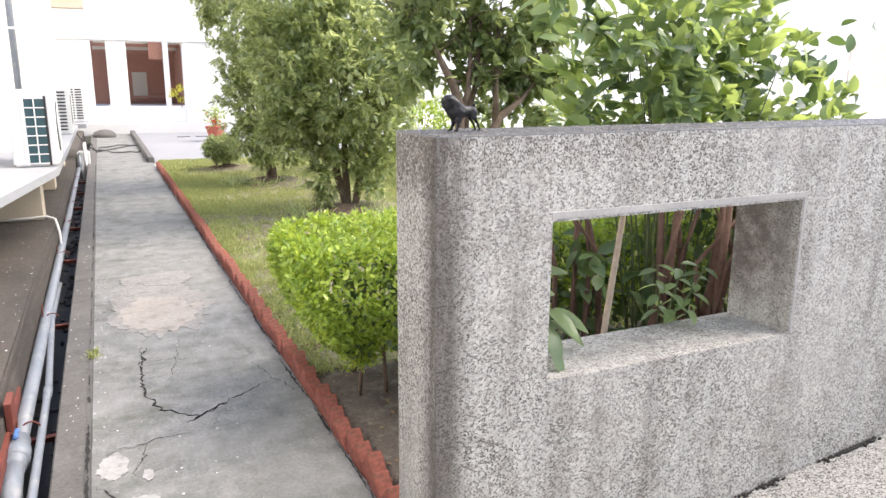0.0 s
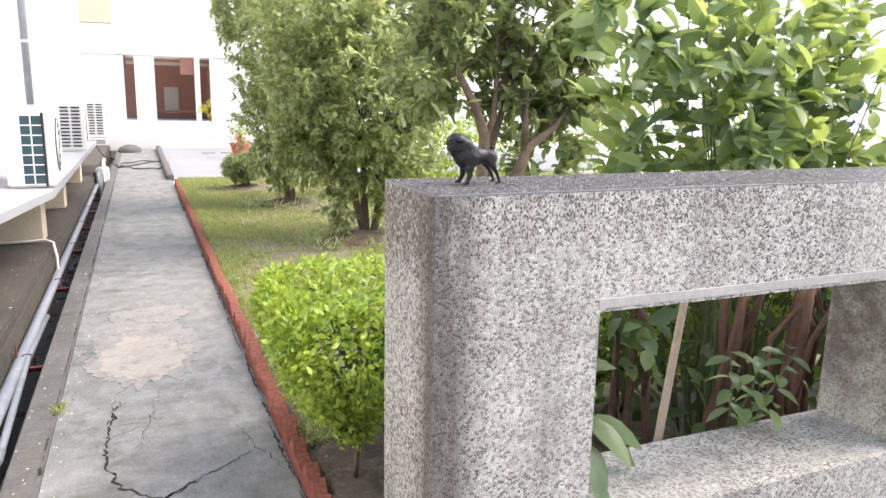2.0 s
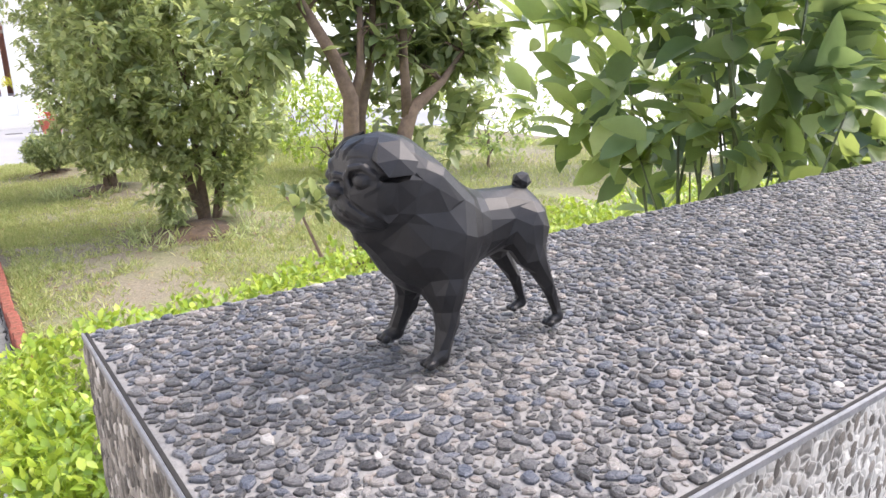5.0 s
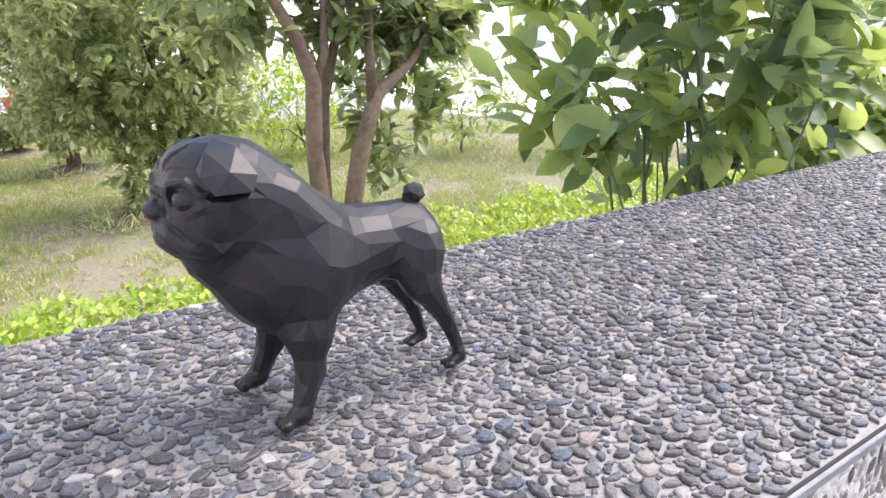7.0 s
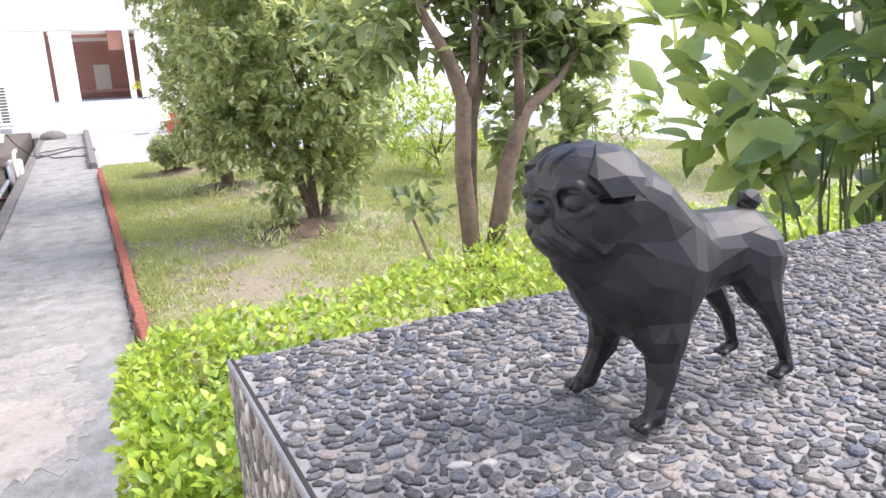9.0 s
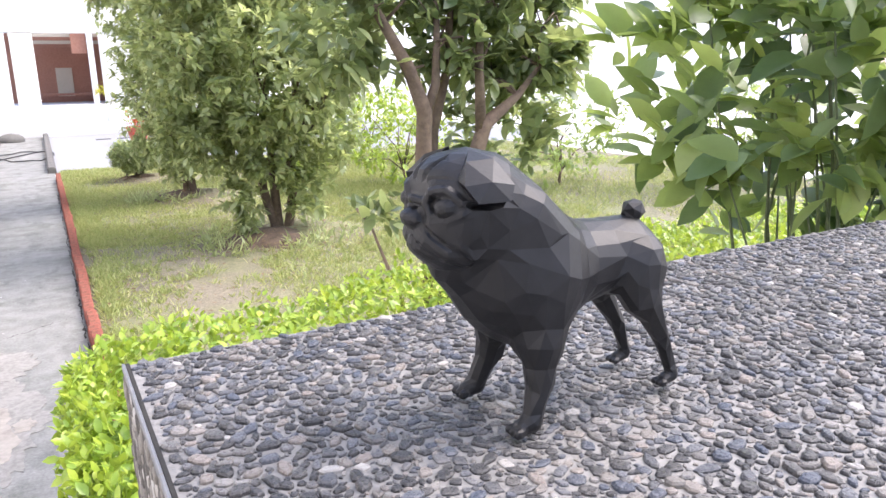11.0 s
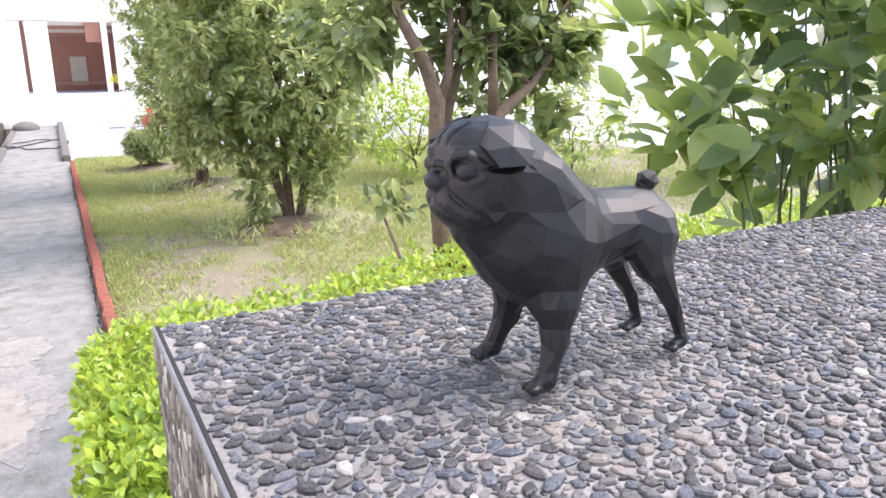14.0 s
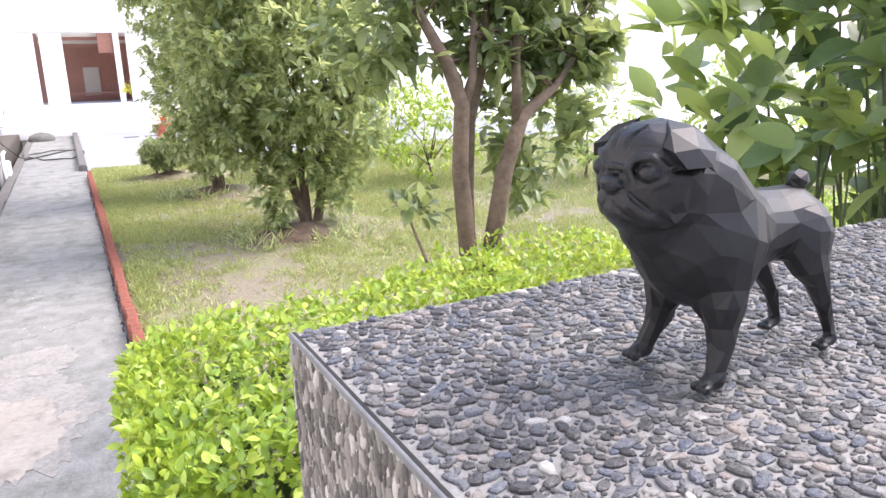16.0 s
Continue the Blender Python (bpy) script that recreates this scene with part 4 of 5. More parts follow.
# ---------------------------------------------------------------- pebble-finished ramp in front of the wall
bm = bmesh.new()
prof = [(0.98, -0.02), (4.6, -0.02), (4.6, 0.335), (0.98, 0.004)]
rows = [[bm.verts.new((x, y, z)) for x, z in prof] for y in (-3.0, WY0 - 0.004)]
for k in range(4):
    bm.faces.new((rows[0][k], rows[0][(k + 1) % 4], rows[1][(k + 1) % 4], rows[1][k]))
bm.faces.new(rows[0])
bm.faces.new(rows[1][::-1])
tagged(part("ramp", bm, M_FLOOR_STONE), "sloping grey washed-pebble ramp at the wall's foot", "ramp", kind="structure")
r = random.Random(8)
grit = bmesh.new()
for k in range(700):
    x = r.uniform(1.6, 4.2)
    if noise.noise(Vector((x * 4.0, 3, 1))) < -0.05 - 0.25 * (x - 2.2):
        continue
    m = Matrix.Translation((x, WY0 - 0.006 - abs(r.gauss(0, 0.010)), 0.008 + (x - 0.98) * 0.0914)) @ Matrix.Diagonal((1.6, 1.0, 1.2, 1))
    bmesh.ops.create_icosphere(grit, subdivisions=1, radius=r.uniform(0.002, 0.007), matrix=m)
tagged(part("gutter_dirt", grit, M_CRACK), "dark dirt gathered at the foot of the wall", "dirt", kind="stuff")

# ---------------------------------------------------------------- the black toy dog
def surface(field, xs, ys, zs):
    """Quads where a field changes sign (one vertex in each mixed cell)."""
    s = field < 0
    corner = [(i, j, k) for i in (0, 1) for j in (0, 1) for k in (0, 1)]
    cut = lambda a, c: a[c[0]:a.shape[0] - 1 + c[0], c[1]:a.shape[1] - 1 + c[1], c[2]:a.shape[2] - 1 + c[2]]
    inside = sum(cut(s, c).astype(int) for c in corner)
    mixed = (inside > 0) & (inside < 8)
    where = np.argwhere(mixed)
    index = -np.ones(mixed.shape, int)
    index[mixed] = np.arange(len(where))
    total, count = np.zeros((len(where), 3)), np.zeros(len(where))
    for a in corner:
        for axis in range(3):
            if a[axis] == 0:
                b = tuple(1 if q == axis else a[q] for q in range(3))
                va, vb = cut(field, a)[mixed], cut(field, b)[mixed]
                hit = (va < 0) != (vb < 0)
                t = np.where(hit, va / np.where(hit, va - vb, 1), 0)
                p = np.array(a, float)[None] + t[:, None] * (np.arange(3) == axis)
                total += p * hit[:, None]
                count += hit
    verts = where + total / count[:, None]
    step = np.array([xs[1] - xs[0], ys[1] - ys[0], zs[1] - zs[0]])
    verts = verts * step + np.array([xs[0], ys[0], zs[0]])
    faces = []
    for axis in range(3):
        u, v = (axis + 1) % 3, (axis + 2) % 3
        sl0 = [slice(None)] * 3
        sl1 = [slice(None)] * 3
        sl0[axis], sl1[axis] = slice(0, -1), slice(1, None)
        change = s[tuple(sl0)] != s[tuple(sl1)]
        for c in np.argwhere(change):
            if c[u] < 1 or c[v] < 1:
                continue
            q = []
            for du, dv in ((-1, -1), (0, -1), (0, 0), (-1, 0)):
                d = c.copy()
                d[u] += du
                d[v] += dv
                q.append(index[tuple(d)])
            faces.append(q if s[tuple(c)] else q[::-1])
    return verts, faces


def toy_dog():
    h = 0.00080
    xs, ys, zs = np.arange(-0.008, 0.124, h), np.arange(-0.032, 0.0325, h), np.arange(-0.004, 0.106, h)
    P = np.stack(np.meshgrid(xs, ys, zs, indexing="ij"), -1).astype(np.float32)

    def ell(c, r, turn=(0, 0, 0)):
        m = np.array(Euler([radians(t) for t in turn]).to_matrix().transposed(), np.float32)
        q = (P - np.array(c, np.float32)) @ m.T / np.array(r, np.float32)
        return (np.sqrt((q * q).sum(-1)) - 1) * min(r)

    def cone(a, b, ra, rb):
        a, b = np.array(a, np.float32), np.array(b, np.float32)
        d = b - a
        t = np.clip(((P - a) @ d) / (d @ d), 0, 1)
        q = P - a - t[..., None] * d
        return np.sqrt((q * q).sum(-1)) - (ra + (rb - ra) * t)

    def join(f, g, k):
        m = np.clip(0.5 + 0.5 * (g - f) / k, 0, 1)
        return g + (f - g) * m - k * m * (1 - m)

    def bend(points):
        return np.minimum.reduce([cone(a[:3], b[:3], a[3], b[3]) for a, b in zip(points, points[1:])])

    f = ell((0.0474, 0, 0.0504), (0.0215, 0.0222, 0.0239), (0, 18, 0))                            # chest
    f = join(f, ell((0.0352, 0, 0.0522), (0.0129, 0.0174, 0.0148), (0, 29, 0)), 0.008)             # breast
    f = join(f, cone((0.0266, 0, 0.0779), (0.0455, 0, 0.0608), 0.0190, 0.0214), 0.008)             # neck
    f = join(f, cone((0.0289, 0, 0.0817), (0.0547, 0, 0.0624), 0.0120, 0.0095), 0.008)             # nape
    f = join(f, cone((0.0208, 0, 0.0611), (0.0346, 0, 0.0500), 0.0100, 0.0113), 0.006)             # throat
    f = join(f, bend([(0.0310, -0.0150, 0.0560, 0.0036), (0.0215, 0, 0.0520, 0.0040), (0.0310, 0.0150, 0.0560, 0.0036)]), 0.0010)
    f = join(f, cone((0.0579, 0, 0.0532), (0.0958, 0, 0.0552), 0.0180, 0.0132), 0.008)             # loin
    f = join(f, ell((0.0940, 0, 0.0528), (0.0132, 0.0155, 0.0134)), 0.006)                         # rump
    for s in (-1, 1):
        f = join(f, cone((0.0405, s * 0.0088, 0.0765), (0.0530, s * 0.0088, 0.0640), 0.0122, 0.0118), 0.003)   # mane
        f = join(f, cone((0.0508, s * 0.0126, 0.0537), (0.0460, s * 0.0142, 0.0320), 0.0108, 0.0084), 0.005)   # shoulder
        f = join(f, cone((0.0460, s * 0.0142, 0.0320), (0.0447, s * 0.0166, 0.0183), 0.0084, 0.0050), 0.003)
        f = join(f, cone((0.0447, s * 0.0166, 0.0183), (0.0395, s * 0.0188, 0.0050), 0.0049, 0.0036), 0.002)
        f = join(f, ell((0.0956, s * 0.0122, 0.0476), (0.0096, 0.0078, 0.0143), (0, 19, 0)), 0.004)            # thigh
        f = join(f, cone((0.0960, s * 0.0145, 0.0374), (0.1073, s * 0.0130, 0.0192), 0.0060, 0.0031), 0.004)
        f = join(f, cone((0.1073, s * 0.0130, 0.0192), (0.1130, s * 0.0136, 0.0048), 0.0030, 0.0023), 0.0015)
    f = join(f, cone((0.1012, 0, 0.0640), (0.1010, 0, 0.0685), 0.0031, 0.0024), 0.002)             # tail
    f = join(f, ell((0.1004, -0.0010, 0.0713), (0.0047, 0.0047, 0.0040)), 0.0005)
    whole, grid_points = f, P
    # paws with three toes
    low = int((0.012 - zs[0]) / h)
    P, f = grid_points[:, :, :low], whole[:, :, :low]
    for s in (-1, 1):
        f = join(f, cone((0.0392, s * 0.0189, 0.0036), (0.0350, s * 0.0189, 0.0028), 0.0036, 0.0031), 0.002)
        for q in (-1, 0, 1):
            f = join(f, ell((0.0324, s * 0.0189 + q * 0.0027, 0.0020), (0.0024, 0.0014, 0.0020)), 0.0005)
        f = join(f, cone((0.1128, s * 0.0138, 0.0032), (0.1085, s * 0.0138, 0.0023), 0.0026, 0.0024), 0.0015)
        for q in (-1, 0, 1):
            f = join(f, ell((0.1064, s * 0.0138 + q * 0.0021, 0.0016), (0.0021, 0.0012, 0.0016)), 0.0005)
    whole[:, :, :low] = f
    # head: skull, cheeks, flat face, then folds, sockets, eyes, muzzle and jaw
    near, high = int((0.052 - xs[0]) / h), int((0.050 - zs[0]) / h)
    P, f = grid_points[:near, :, high:], whole[:near, :, high:]
    f = join(f, ell((0.0262, 0, 0.0850), (0.0205, 0.0190, 0.0146), (0, 16, 0)), 0.005)
    f = join(f, ell((0.0190, 0, 0.0800), (0.0165, 0.0178, 0.0160)), 0.004)
    f = join(f, ell((0.0180, 0, 0.0716), (0.0128, 0.0162, 0.0105)), 0.004)
    f = np.maximum(f, -(P[..., 0] - 0.0052 - 0.16 * (P[..., 2] - 0.080)))
    for s in (-1, 1):
        f = np.maximum(f, -ell((0.0052, s * 0.0122, 0.0834), (0.0042, 0.0062, 0.0050)))
        f = join(f, ell((0.0104, s * 0.0120, 0.0832), (0.0044, 0.0042, 0.0036)), 0.0003)
        f = join(f, bend([(0.0060, s * 0.0060, 0.0845, 0.0013), (0.0066, s * 0.0082, 0.0880, 0.0014), (0.0095, s * 0.0130, 0.0889, 0.0014), (0.0135, s * 0.0168, 0.0850, 0.0012)]), 0.0008)
        f = join(f, bend([(0.0060, s * 0.0060, 0.0845, 0.0013), (0.0064, s * 0.0085, 0.0800, 0.0013), (0.0096, s * 0.0132, 0.0784, 0.0013), (0.0135, s * 0.0168, 0.0812, 0.0012)]), 0.0008)
        f = np.maximum(f, -bend([(0.0048, s * 0.0028, 0.0902, 0.0009), (0.0078, s * 0.0085, 0.0926, 0.0010), (0.0130, s * 0.0150, 0.0920, 0.0009), (0.0175, s * 0.0182, 0.0880, 0.0009)]))
        f = np.maximum(f, -bend([(0.0060, s * 0.0030, 0.0905, 0.0009), (0.0090, s * 0.0034, 0.0945, 0.0010), (0.0150, s * 0.0042, 0.0982, 0.0007)]))
        f = join(f, bend([(0.0058, s * 0.0018, 0.0756, 0.0028), (0.0070, s * 0.0064, 0.0722, 0.0033), (0.0112, s * 0.0110, 0.0680, 0.0030), (0.0170, s * 0.0128, 0.0645, 0.0014)]), 0.0016)
        f = join(f, bend([(0.0056, s * 0.0036, 0.0822, 0.0012), (0.0082, s * 0.0098, 0.0766, 0.0014), (0.0130, s * 0.0148, 0.0712, 0.0014), (0.0180, s * 0.0160, 0.0664, 0.0012)]), 0.0008)
        f = np.maximum(f, -bend([(0.0030, s * 0.0045, 0.0796, 0.0008), (0.0058, s * 0.0096, 0.0742, 0.0009), (0.0102, s * 0.0144, 0.0694, 0.0008), (0.0150, s * 0.0160, 0.0656, 0.0008)]))
    f = join(f, ell((0.0124, 0, 0.0668), (0.0086, 0.0100, 0.0056), (0, 25, 0)), 0.0020)
    f = join(f, ell((0.0070, 0, 0.0704), (0.0044, 0.0062, 0.0046)), 0.0020)
    for s in (-1, 1):
        f = np.maximum(f, -bend([(0.0018, 0, 0.0742, 0.0009), (0.0034, s * 0.0056, 0.0692, 0.0011), (0.0082, s * 0.0104, 0.0640, 0.0012), (0.0134, s * 0.0134, 0.0606, 0.0010)]))
        f = np.maximum(f, -ell((0.0205, s * 0.0215, 0.0842), (0.0090, 0.0060, 0.0018)))
    f = join(f, ell((0.0038, 0, 0.0788), (0.0036, 0.0050, 0.0034)), 0.0006)
    f = join(f, ell((0.0022, 0, 0.0796), (0.0024, 0.0036, 0.0018)), 0.0004)
    f = np.maximum(f, -cone((0.0010, -0.0040, 0.0823), (0.0010, 0.0040, 0.0823), 0.0009, 0.0009))
    f = join(f, bend([(0.0058, -0.0040, 0.0845, 0.0012), (0.0042, 0, 0.0852, 0.0015), (0.0058, 0.0040, 0.0845, 0.0012)]), 0.0006)
    whole[:near, :, high:] = f
    f = np.maximum(whole, -(grid_points[..., 2]))
    verts, faces = surface(f, xs, ys, zs)
    me = mesh_from("toy_dog", verts, faces)
    me.materials.append(M_TOY)
    # folded ears
    bm = bmesh.new()
    bm.from_mesh(me)
    for s in (-1, 1):
        ear = [(0.0165, s * 0.0140, 0.0975), (0.0262, s * 0.0150, 0.0980), (0.0296, s * 0.0222, 0.0900), (0.0268, s * 0.0242, 0.0852), (0.0150, s * 0.0240, 0.0855), (0.0122, s * 0.0205, 0.0908)]
        hub = bm.verts.new((0.0205, s * 0.0232, 0.0918))
        outer = [bm.verts.new(p) for p in ear]
        inner = [bm.verts.new((x + (0.0205 - x) * 0.12, y - s * 0.0062, z + 0.0012)) for x, y, z in ear]
        new_faces = []
        for k in range(6):
            j = (k + 1) % 6
            new_faces.append(bm.faces.new((outer[k], outer[j], hub)))
            new_faces.append(bm.faces.new((outer[k], outer[j], inner[j], inner[k])))
        new_faces.append(bm.faces.new(inner))
        bmesh.ops.recalc_face_normals(bm, faces=new_faces)
    bmesh.ops.triangulate(bm, faces=bm.faces[:])
    bm.to_mesh(me)
    bm.free()
    ob = new("toy_dog", me)
    # broad facets on the body, fine ones in the face and the paws
    big, fine = ob.vertex_groups.new(name="broad"), ob.vertex_groups.new(name="fine")
    zone = []
    for v in me.vertices:
        ear = abs(v.co.y) > 0.0130 and v.co.z > 0.085 and 0.0112 < v.co.x < 0.0300 and v.index >= len(verts)
        face = v.co.x < 0.0175 - 0.10 * max(0, v.co.z - 0.090) * 10 and v.co.z > 0.0600
        paw = v.co.z < 0.006
        zone.append(2 if ear else 1 if face or paw else 0)
        big.add([v.index], 1.0 if zone[-1] == 0 else 0.0, "REPLACE")
        fine.add([v.index], 1.0 if zone[-1] == 1 else 0.0, "REPLACE")
    kept = sum(1 for p in me.polygons if any(zone[v] for v in p.vertices))
    total = len(me.polygons)
    broad, small = 470, 3000
    for name, ratio in (("broad", (kept + broad) / total), ("fine", (small + broad) / (kept + broad))):
        cut = ob.modifiers.new(name, "DECIMATE")
        cut.ratio, cut.vertex_group, cut.vertex_group_factor = ratio, name, 1.0
    ob.matrix_basis = pose(0.9295, 1.7115, 1.4262, 0, 0, 0)
    return tagged(ob, "small faceted black plastic toy dog on the wall top", "toy")


DOG = toy_dog()

# ---------------------------------------------------------------- clipped lime hedge
def hedge():
    r = np.random.default_rng(17)
    ob = thing("hedge", (1.9, 3.3, 0.0), "clipped lime-green hedge with small glossy leaves", "hedge")
    x0, x1, y0, y1, z0, z1 = 0.765, 4.6, 2.70, 3.60, 0.15, 0.86
    at, up = [], []
    for n, axis in ((23000, 2), (9500, 0), (11000, 1), (3500, 3)):
        p = np.stack([r.uniform(x0, x1, n), r.uniform(y0, y1, n), r.uniform(z0, z1, n)], 1)
        d = np.zeros((n, 3))
        depth = np.abs(r.normal(0, 0.062, n))
        if axis == 2:
            p[:, 2], d[:, 2] = z1 - depth, 1
        elif axis == 0:
            p[:, 0], d[:, 0] = x0 + depth, -1
        elif axis == 1:
            p[:, 1], d[:, 1] = y0 + depth, -1
        else:
            p[:, 1], d[:, 1] = y1 - depth, 1
        at.append(p)
        up.append(d)
    at, d = np.concatenate(at), np.concatenate(up)
    bulge = np.array([noise.noise(Vector(p * 3.1)) * 0.05 + noise.noise(Vector(p * 9)) * 0.045 for p in at])
    at = at + d * bulge[:, None]
    # the sides draw in towards the foot, the upper rim is rounded
    t = np.clip((at[:, 2] - z0) / (z1 - z0), 0, 1)
    pull = 0.44 * (1 - t) ** 2 + 0.06 * np.clip((t - 0.75) / 0.25, 0, 1) ** 2
    cut = 0.07 * np.clip((at[:, 1] - 3.3) / 0.3, 0, 1) ** 2 + 0.03 * np.clip((2.9 - at[:, 1]) / 0.2, 0, 1)
    at[:, 0] += np.where(at[:, 0] < x0 + 0.3, pull + cut, 0)
    at[:, 1] += np.where(at[:, 1] < y0 + 0.3, pull, 0)
    at[:, 1] += 0.26 * np.clip(at[:, 0] - 0.85, 0, 1.3) * np.clip((at[:, 1] - y0) / (y1 - y0), 0, 1)
    low = np.array([noise.noise(Vector((p[0] * 5, p[1] * 5, 3))) for p in at])
    keep = at[:, 2] > z0 + 0.05 + 0.12 * low
    at, d = at[keep], d[keep]
    n = len(at)
    way = d * 0.55 + unit(n, r) * 0.75 + (0, 0, 0.25)
    nor = d + unit(n, r) * 0.55 + (0, 0, 0.3)
    ln = r.uniform(0.018, 0.038, n)
    part("leaves", leaf_mesh("hedge_leaves", at - np.array(ob.location), way, nor, ln, ln * 0.50, 2, 0.22), L_HEDGE, ob)
    # inner layer that closes the hedge, shade put into a duller leaf colour
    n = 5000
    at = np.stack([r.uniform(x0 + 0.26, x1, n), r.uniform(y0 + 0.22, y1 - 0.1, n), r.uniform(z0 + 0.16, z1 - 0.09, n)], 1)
    part("inner_leaves", leaf_mesh("hedge_inner", at - np.array(ob.location), unit(n, r), unit(n, r), 0.06, 0.036, 1), L_DEEP, ob, "inner leaves coloured dark green to look shaded")
    for k in range(34):
        x, y = r.uniform(x0 + 0.35, x1 - 0.1), r.uniform(y0 + 0.35, y1 - 0.2)
        p = Vector((x, y, -0.02)) - ob.location
        part("stem", tube([p, p + Vector((r.normal(0, 0.04), r.normal(0, 0.04), 0.3)), p + Vector((r.normal(0, 0.1), r.normal(0, 0.1), 0.75))], [0.013, 0.010, 0.005], 6), M_BARK, ob, smooth=True)
    return ob


hedge()

# ---------------------------------------------------------------- trees and shrubs on the lawn
Y = 4.0
tree("tree", (2.18, Y, 0.0), [],
     [(2.12, 4.25, 2.02, 0.42, 0.4, 0.30), (2.62, 4.25, 1.92, 0.42, 0.4, 0.32), (2.35, 4.3, 2.45, 0.85, 0.6, 0.42), (1.93, 4.2, 1.72, 0.24, 0.25, 0.22), (2.42, 4.15, 1.68, 0.34, 0.22, 0.22), (2.76, 4.2, 1.60, 0.26, 0.22, 0.26), (2.62, 4.3, 1.24, 0.26, 0.2, 0.22), (2.80, 4.3, 1.36, 0.18, 0.2, 0.2), (2.72, 4.1, 1.66, 0.24, 0.16, 0.20), (2.92, 4.3, 1.85, 0.2, 0.2, 0.25), (2.45, 4.2, 1.35, 0.10, 0.1, 0.1), (1.96, 4.05, 0.98, 0.10, 0.08, 0.10), (2.40, 3.95, 0.90, 0.06, 0.06, 0.08), (2.66, 4.4, 0.95, 0.12, 0.1, 0.12)],
     3000, 0.086, 0.46, L_TREE, "multi-stemmed garden tree with dark glossy leaves", 7, 3, 3, gap=0.03, holes=6.0, limbs=[
         [(2.17, Y, -0.05, 0.050), (2.16, Y, 0.45, 0.042), (2.155, Y, 0.80, 0.038), (2.125, Y, 1.15, 0.033), (2.14, Y, 1.40, 0.031), (2.08, Y, 1.555, 0.025), (2.0, Y + 0.04, 1.72, 0.019), (1.86, Y + 0.1, 1.98, 0.010)],
         [(2.14, Y, 1.37, 0.022), (2.19, Y, 1.50, 0.018), (2.215, Y + 0.03, 1.66, 0.014), (2.24, Y + 0.08, 1.95, 0.008)],
         [(2.21, Y + 0.09, -0.05, 0.036), (2.215, Y + 0.1, 0.6, 0.031), (2.21, Y + 0.1, 1.05, 0.028), (2.225, Y + 0.1, 1.32, 0.026), (2.30, Y + 0.1, 1.56, 0.018), (2.34, Y + 0.12, 1.95, 0.009)],
         [(2.22, Y - 0.02, -0.05, 0.046), (2.235, Y - 0.02, 0.55, 0.040), (2.255, Y - 0.02, 0.85, 0.038), (2.315, Y - 0.02, 1.13, 0.036), (2.40, Y - 0.02, 1.34, 0.030), (2.57, Y, 1.445, 0.016), (2.70, Y + 0.03, 1.56, 0.009), (2.76, Y + 0.1, 1.72, 0.004)],
         [(2.38, Y - 0.02, 1.30, 0.024), (2.385, Y, 1.56, 0.018), (2.42, Y + 0.04, 1.80, 0.012), (2.47, Y + 0.1, 2.05, 0.007)],
         [(2.10, Y - 0.05, 0.30, 0.010), (1.98, Y - 0.05, 0.72, 0.008), (1.90, Y, 0.98, 0.005)]])
tree("tree", (2.82, 8.35, 0.05), [(-0.17, 0, 0.9, -0.6), (-0.03, 0.06, 0.8, 0.2), (0.10, -0.05, 0.75, 0.7)],
     [(2.05, 8.1, 1.65, 0.42, 0.6, 0.72), (2.75, 8.0, 1.75, 0.75, 0.8, 0.85), (2.1, 8.2, 2.6, 0.65, 0.8, 0.70), (3.3, 8.4, 2.3, 0.85, 0.8, 1.0), (2.05, 8.1, 1.05, 0.34, 0.4, 0.34), (2.6, 8.1, 0.98, 0.42, 0.4, 0.28), (3.25, 8.3, 1.05, 0.42, 0.5, 0.42), (2.44, 8.2, 0.48, 0.20, 0.22, 0.40), (2.66, 8.0, 0.70, 0.24, 0.2, 0.20), (3.06, 8.2, 0.52, 0.22, 0.22, 0.38)],
     5600, 0.096, 0.44, L_TREE2, "bushy evergreen tree with dense small leaves", 8, 5, 2, stem_r=0.044, gap=-0.08, holes=6.0)
tree("tree", (2.5, 11.1, 0.05), [(-0.14, 0, 0.6, -0.4), (0.12, 0.05, 0.6, 0.3), (0.0, -0.05, 0.55, 0.1)],
     [(2.12, 11.0, 1.30, 0.46, 0.5, 0.60), (2.6, 11.0, 1.6, 0.8, 0.7, 0.9), (2.1, 11.1, 2.3, 0.5, 0.6, 0.7), (3.2, 11.2, 2.2, 0.9, 0.7, 1.2), (2.2, 10.95, 0.74, 0.38, 0.4, 0.30), (2.7, 11.0, 0.62, 0.45, 0.4, 0.36), (2.30, 10.8, 0.45, 0.2, 0.2, 0.25), (2.2, 11.0, 3.1, 0.85, 0.7, 0.6), (1.72, 11.0, 2.7, 0.28, 0.4, 0.35)],
     4600, 0.100, 0.44, L_TREE2, "bushy evergreen tree with dense small leaves", 8, 8, 1, stem_r=0.036, gap=-0.08, holes=6.0)
tree("round_bush", (2.10, 13.2, 0.02), [(0.0, 0.0, 0.2, -0.2), (0.12, 0.05, 0.22, 0.3), (-0.14, 0.02, 0.2, -0.3)],
     [(2.10, 13.2, 0.40, 0.36, 0.36, 0.24)], 1500, 0.050, 0.5, L_TREE, "low rounded evergreen bush with bare lower twigs", 6, 9, 1, category="bush", stem_r=0.016, gap=-0.6)
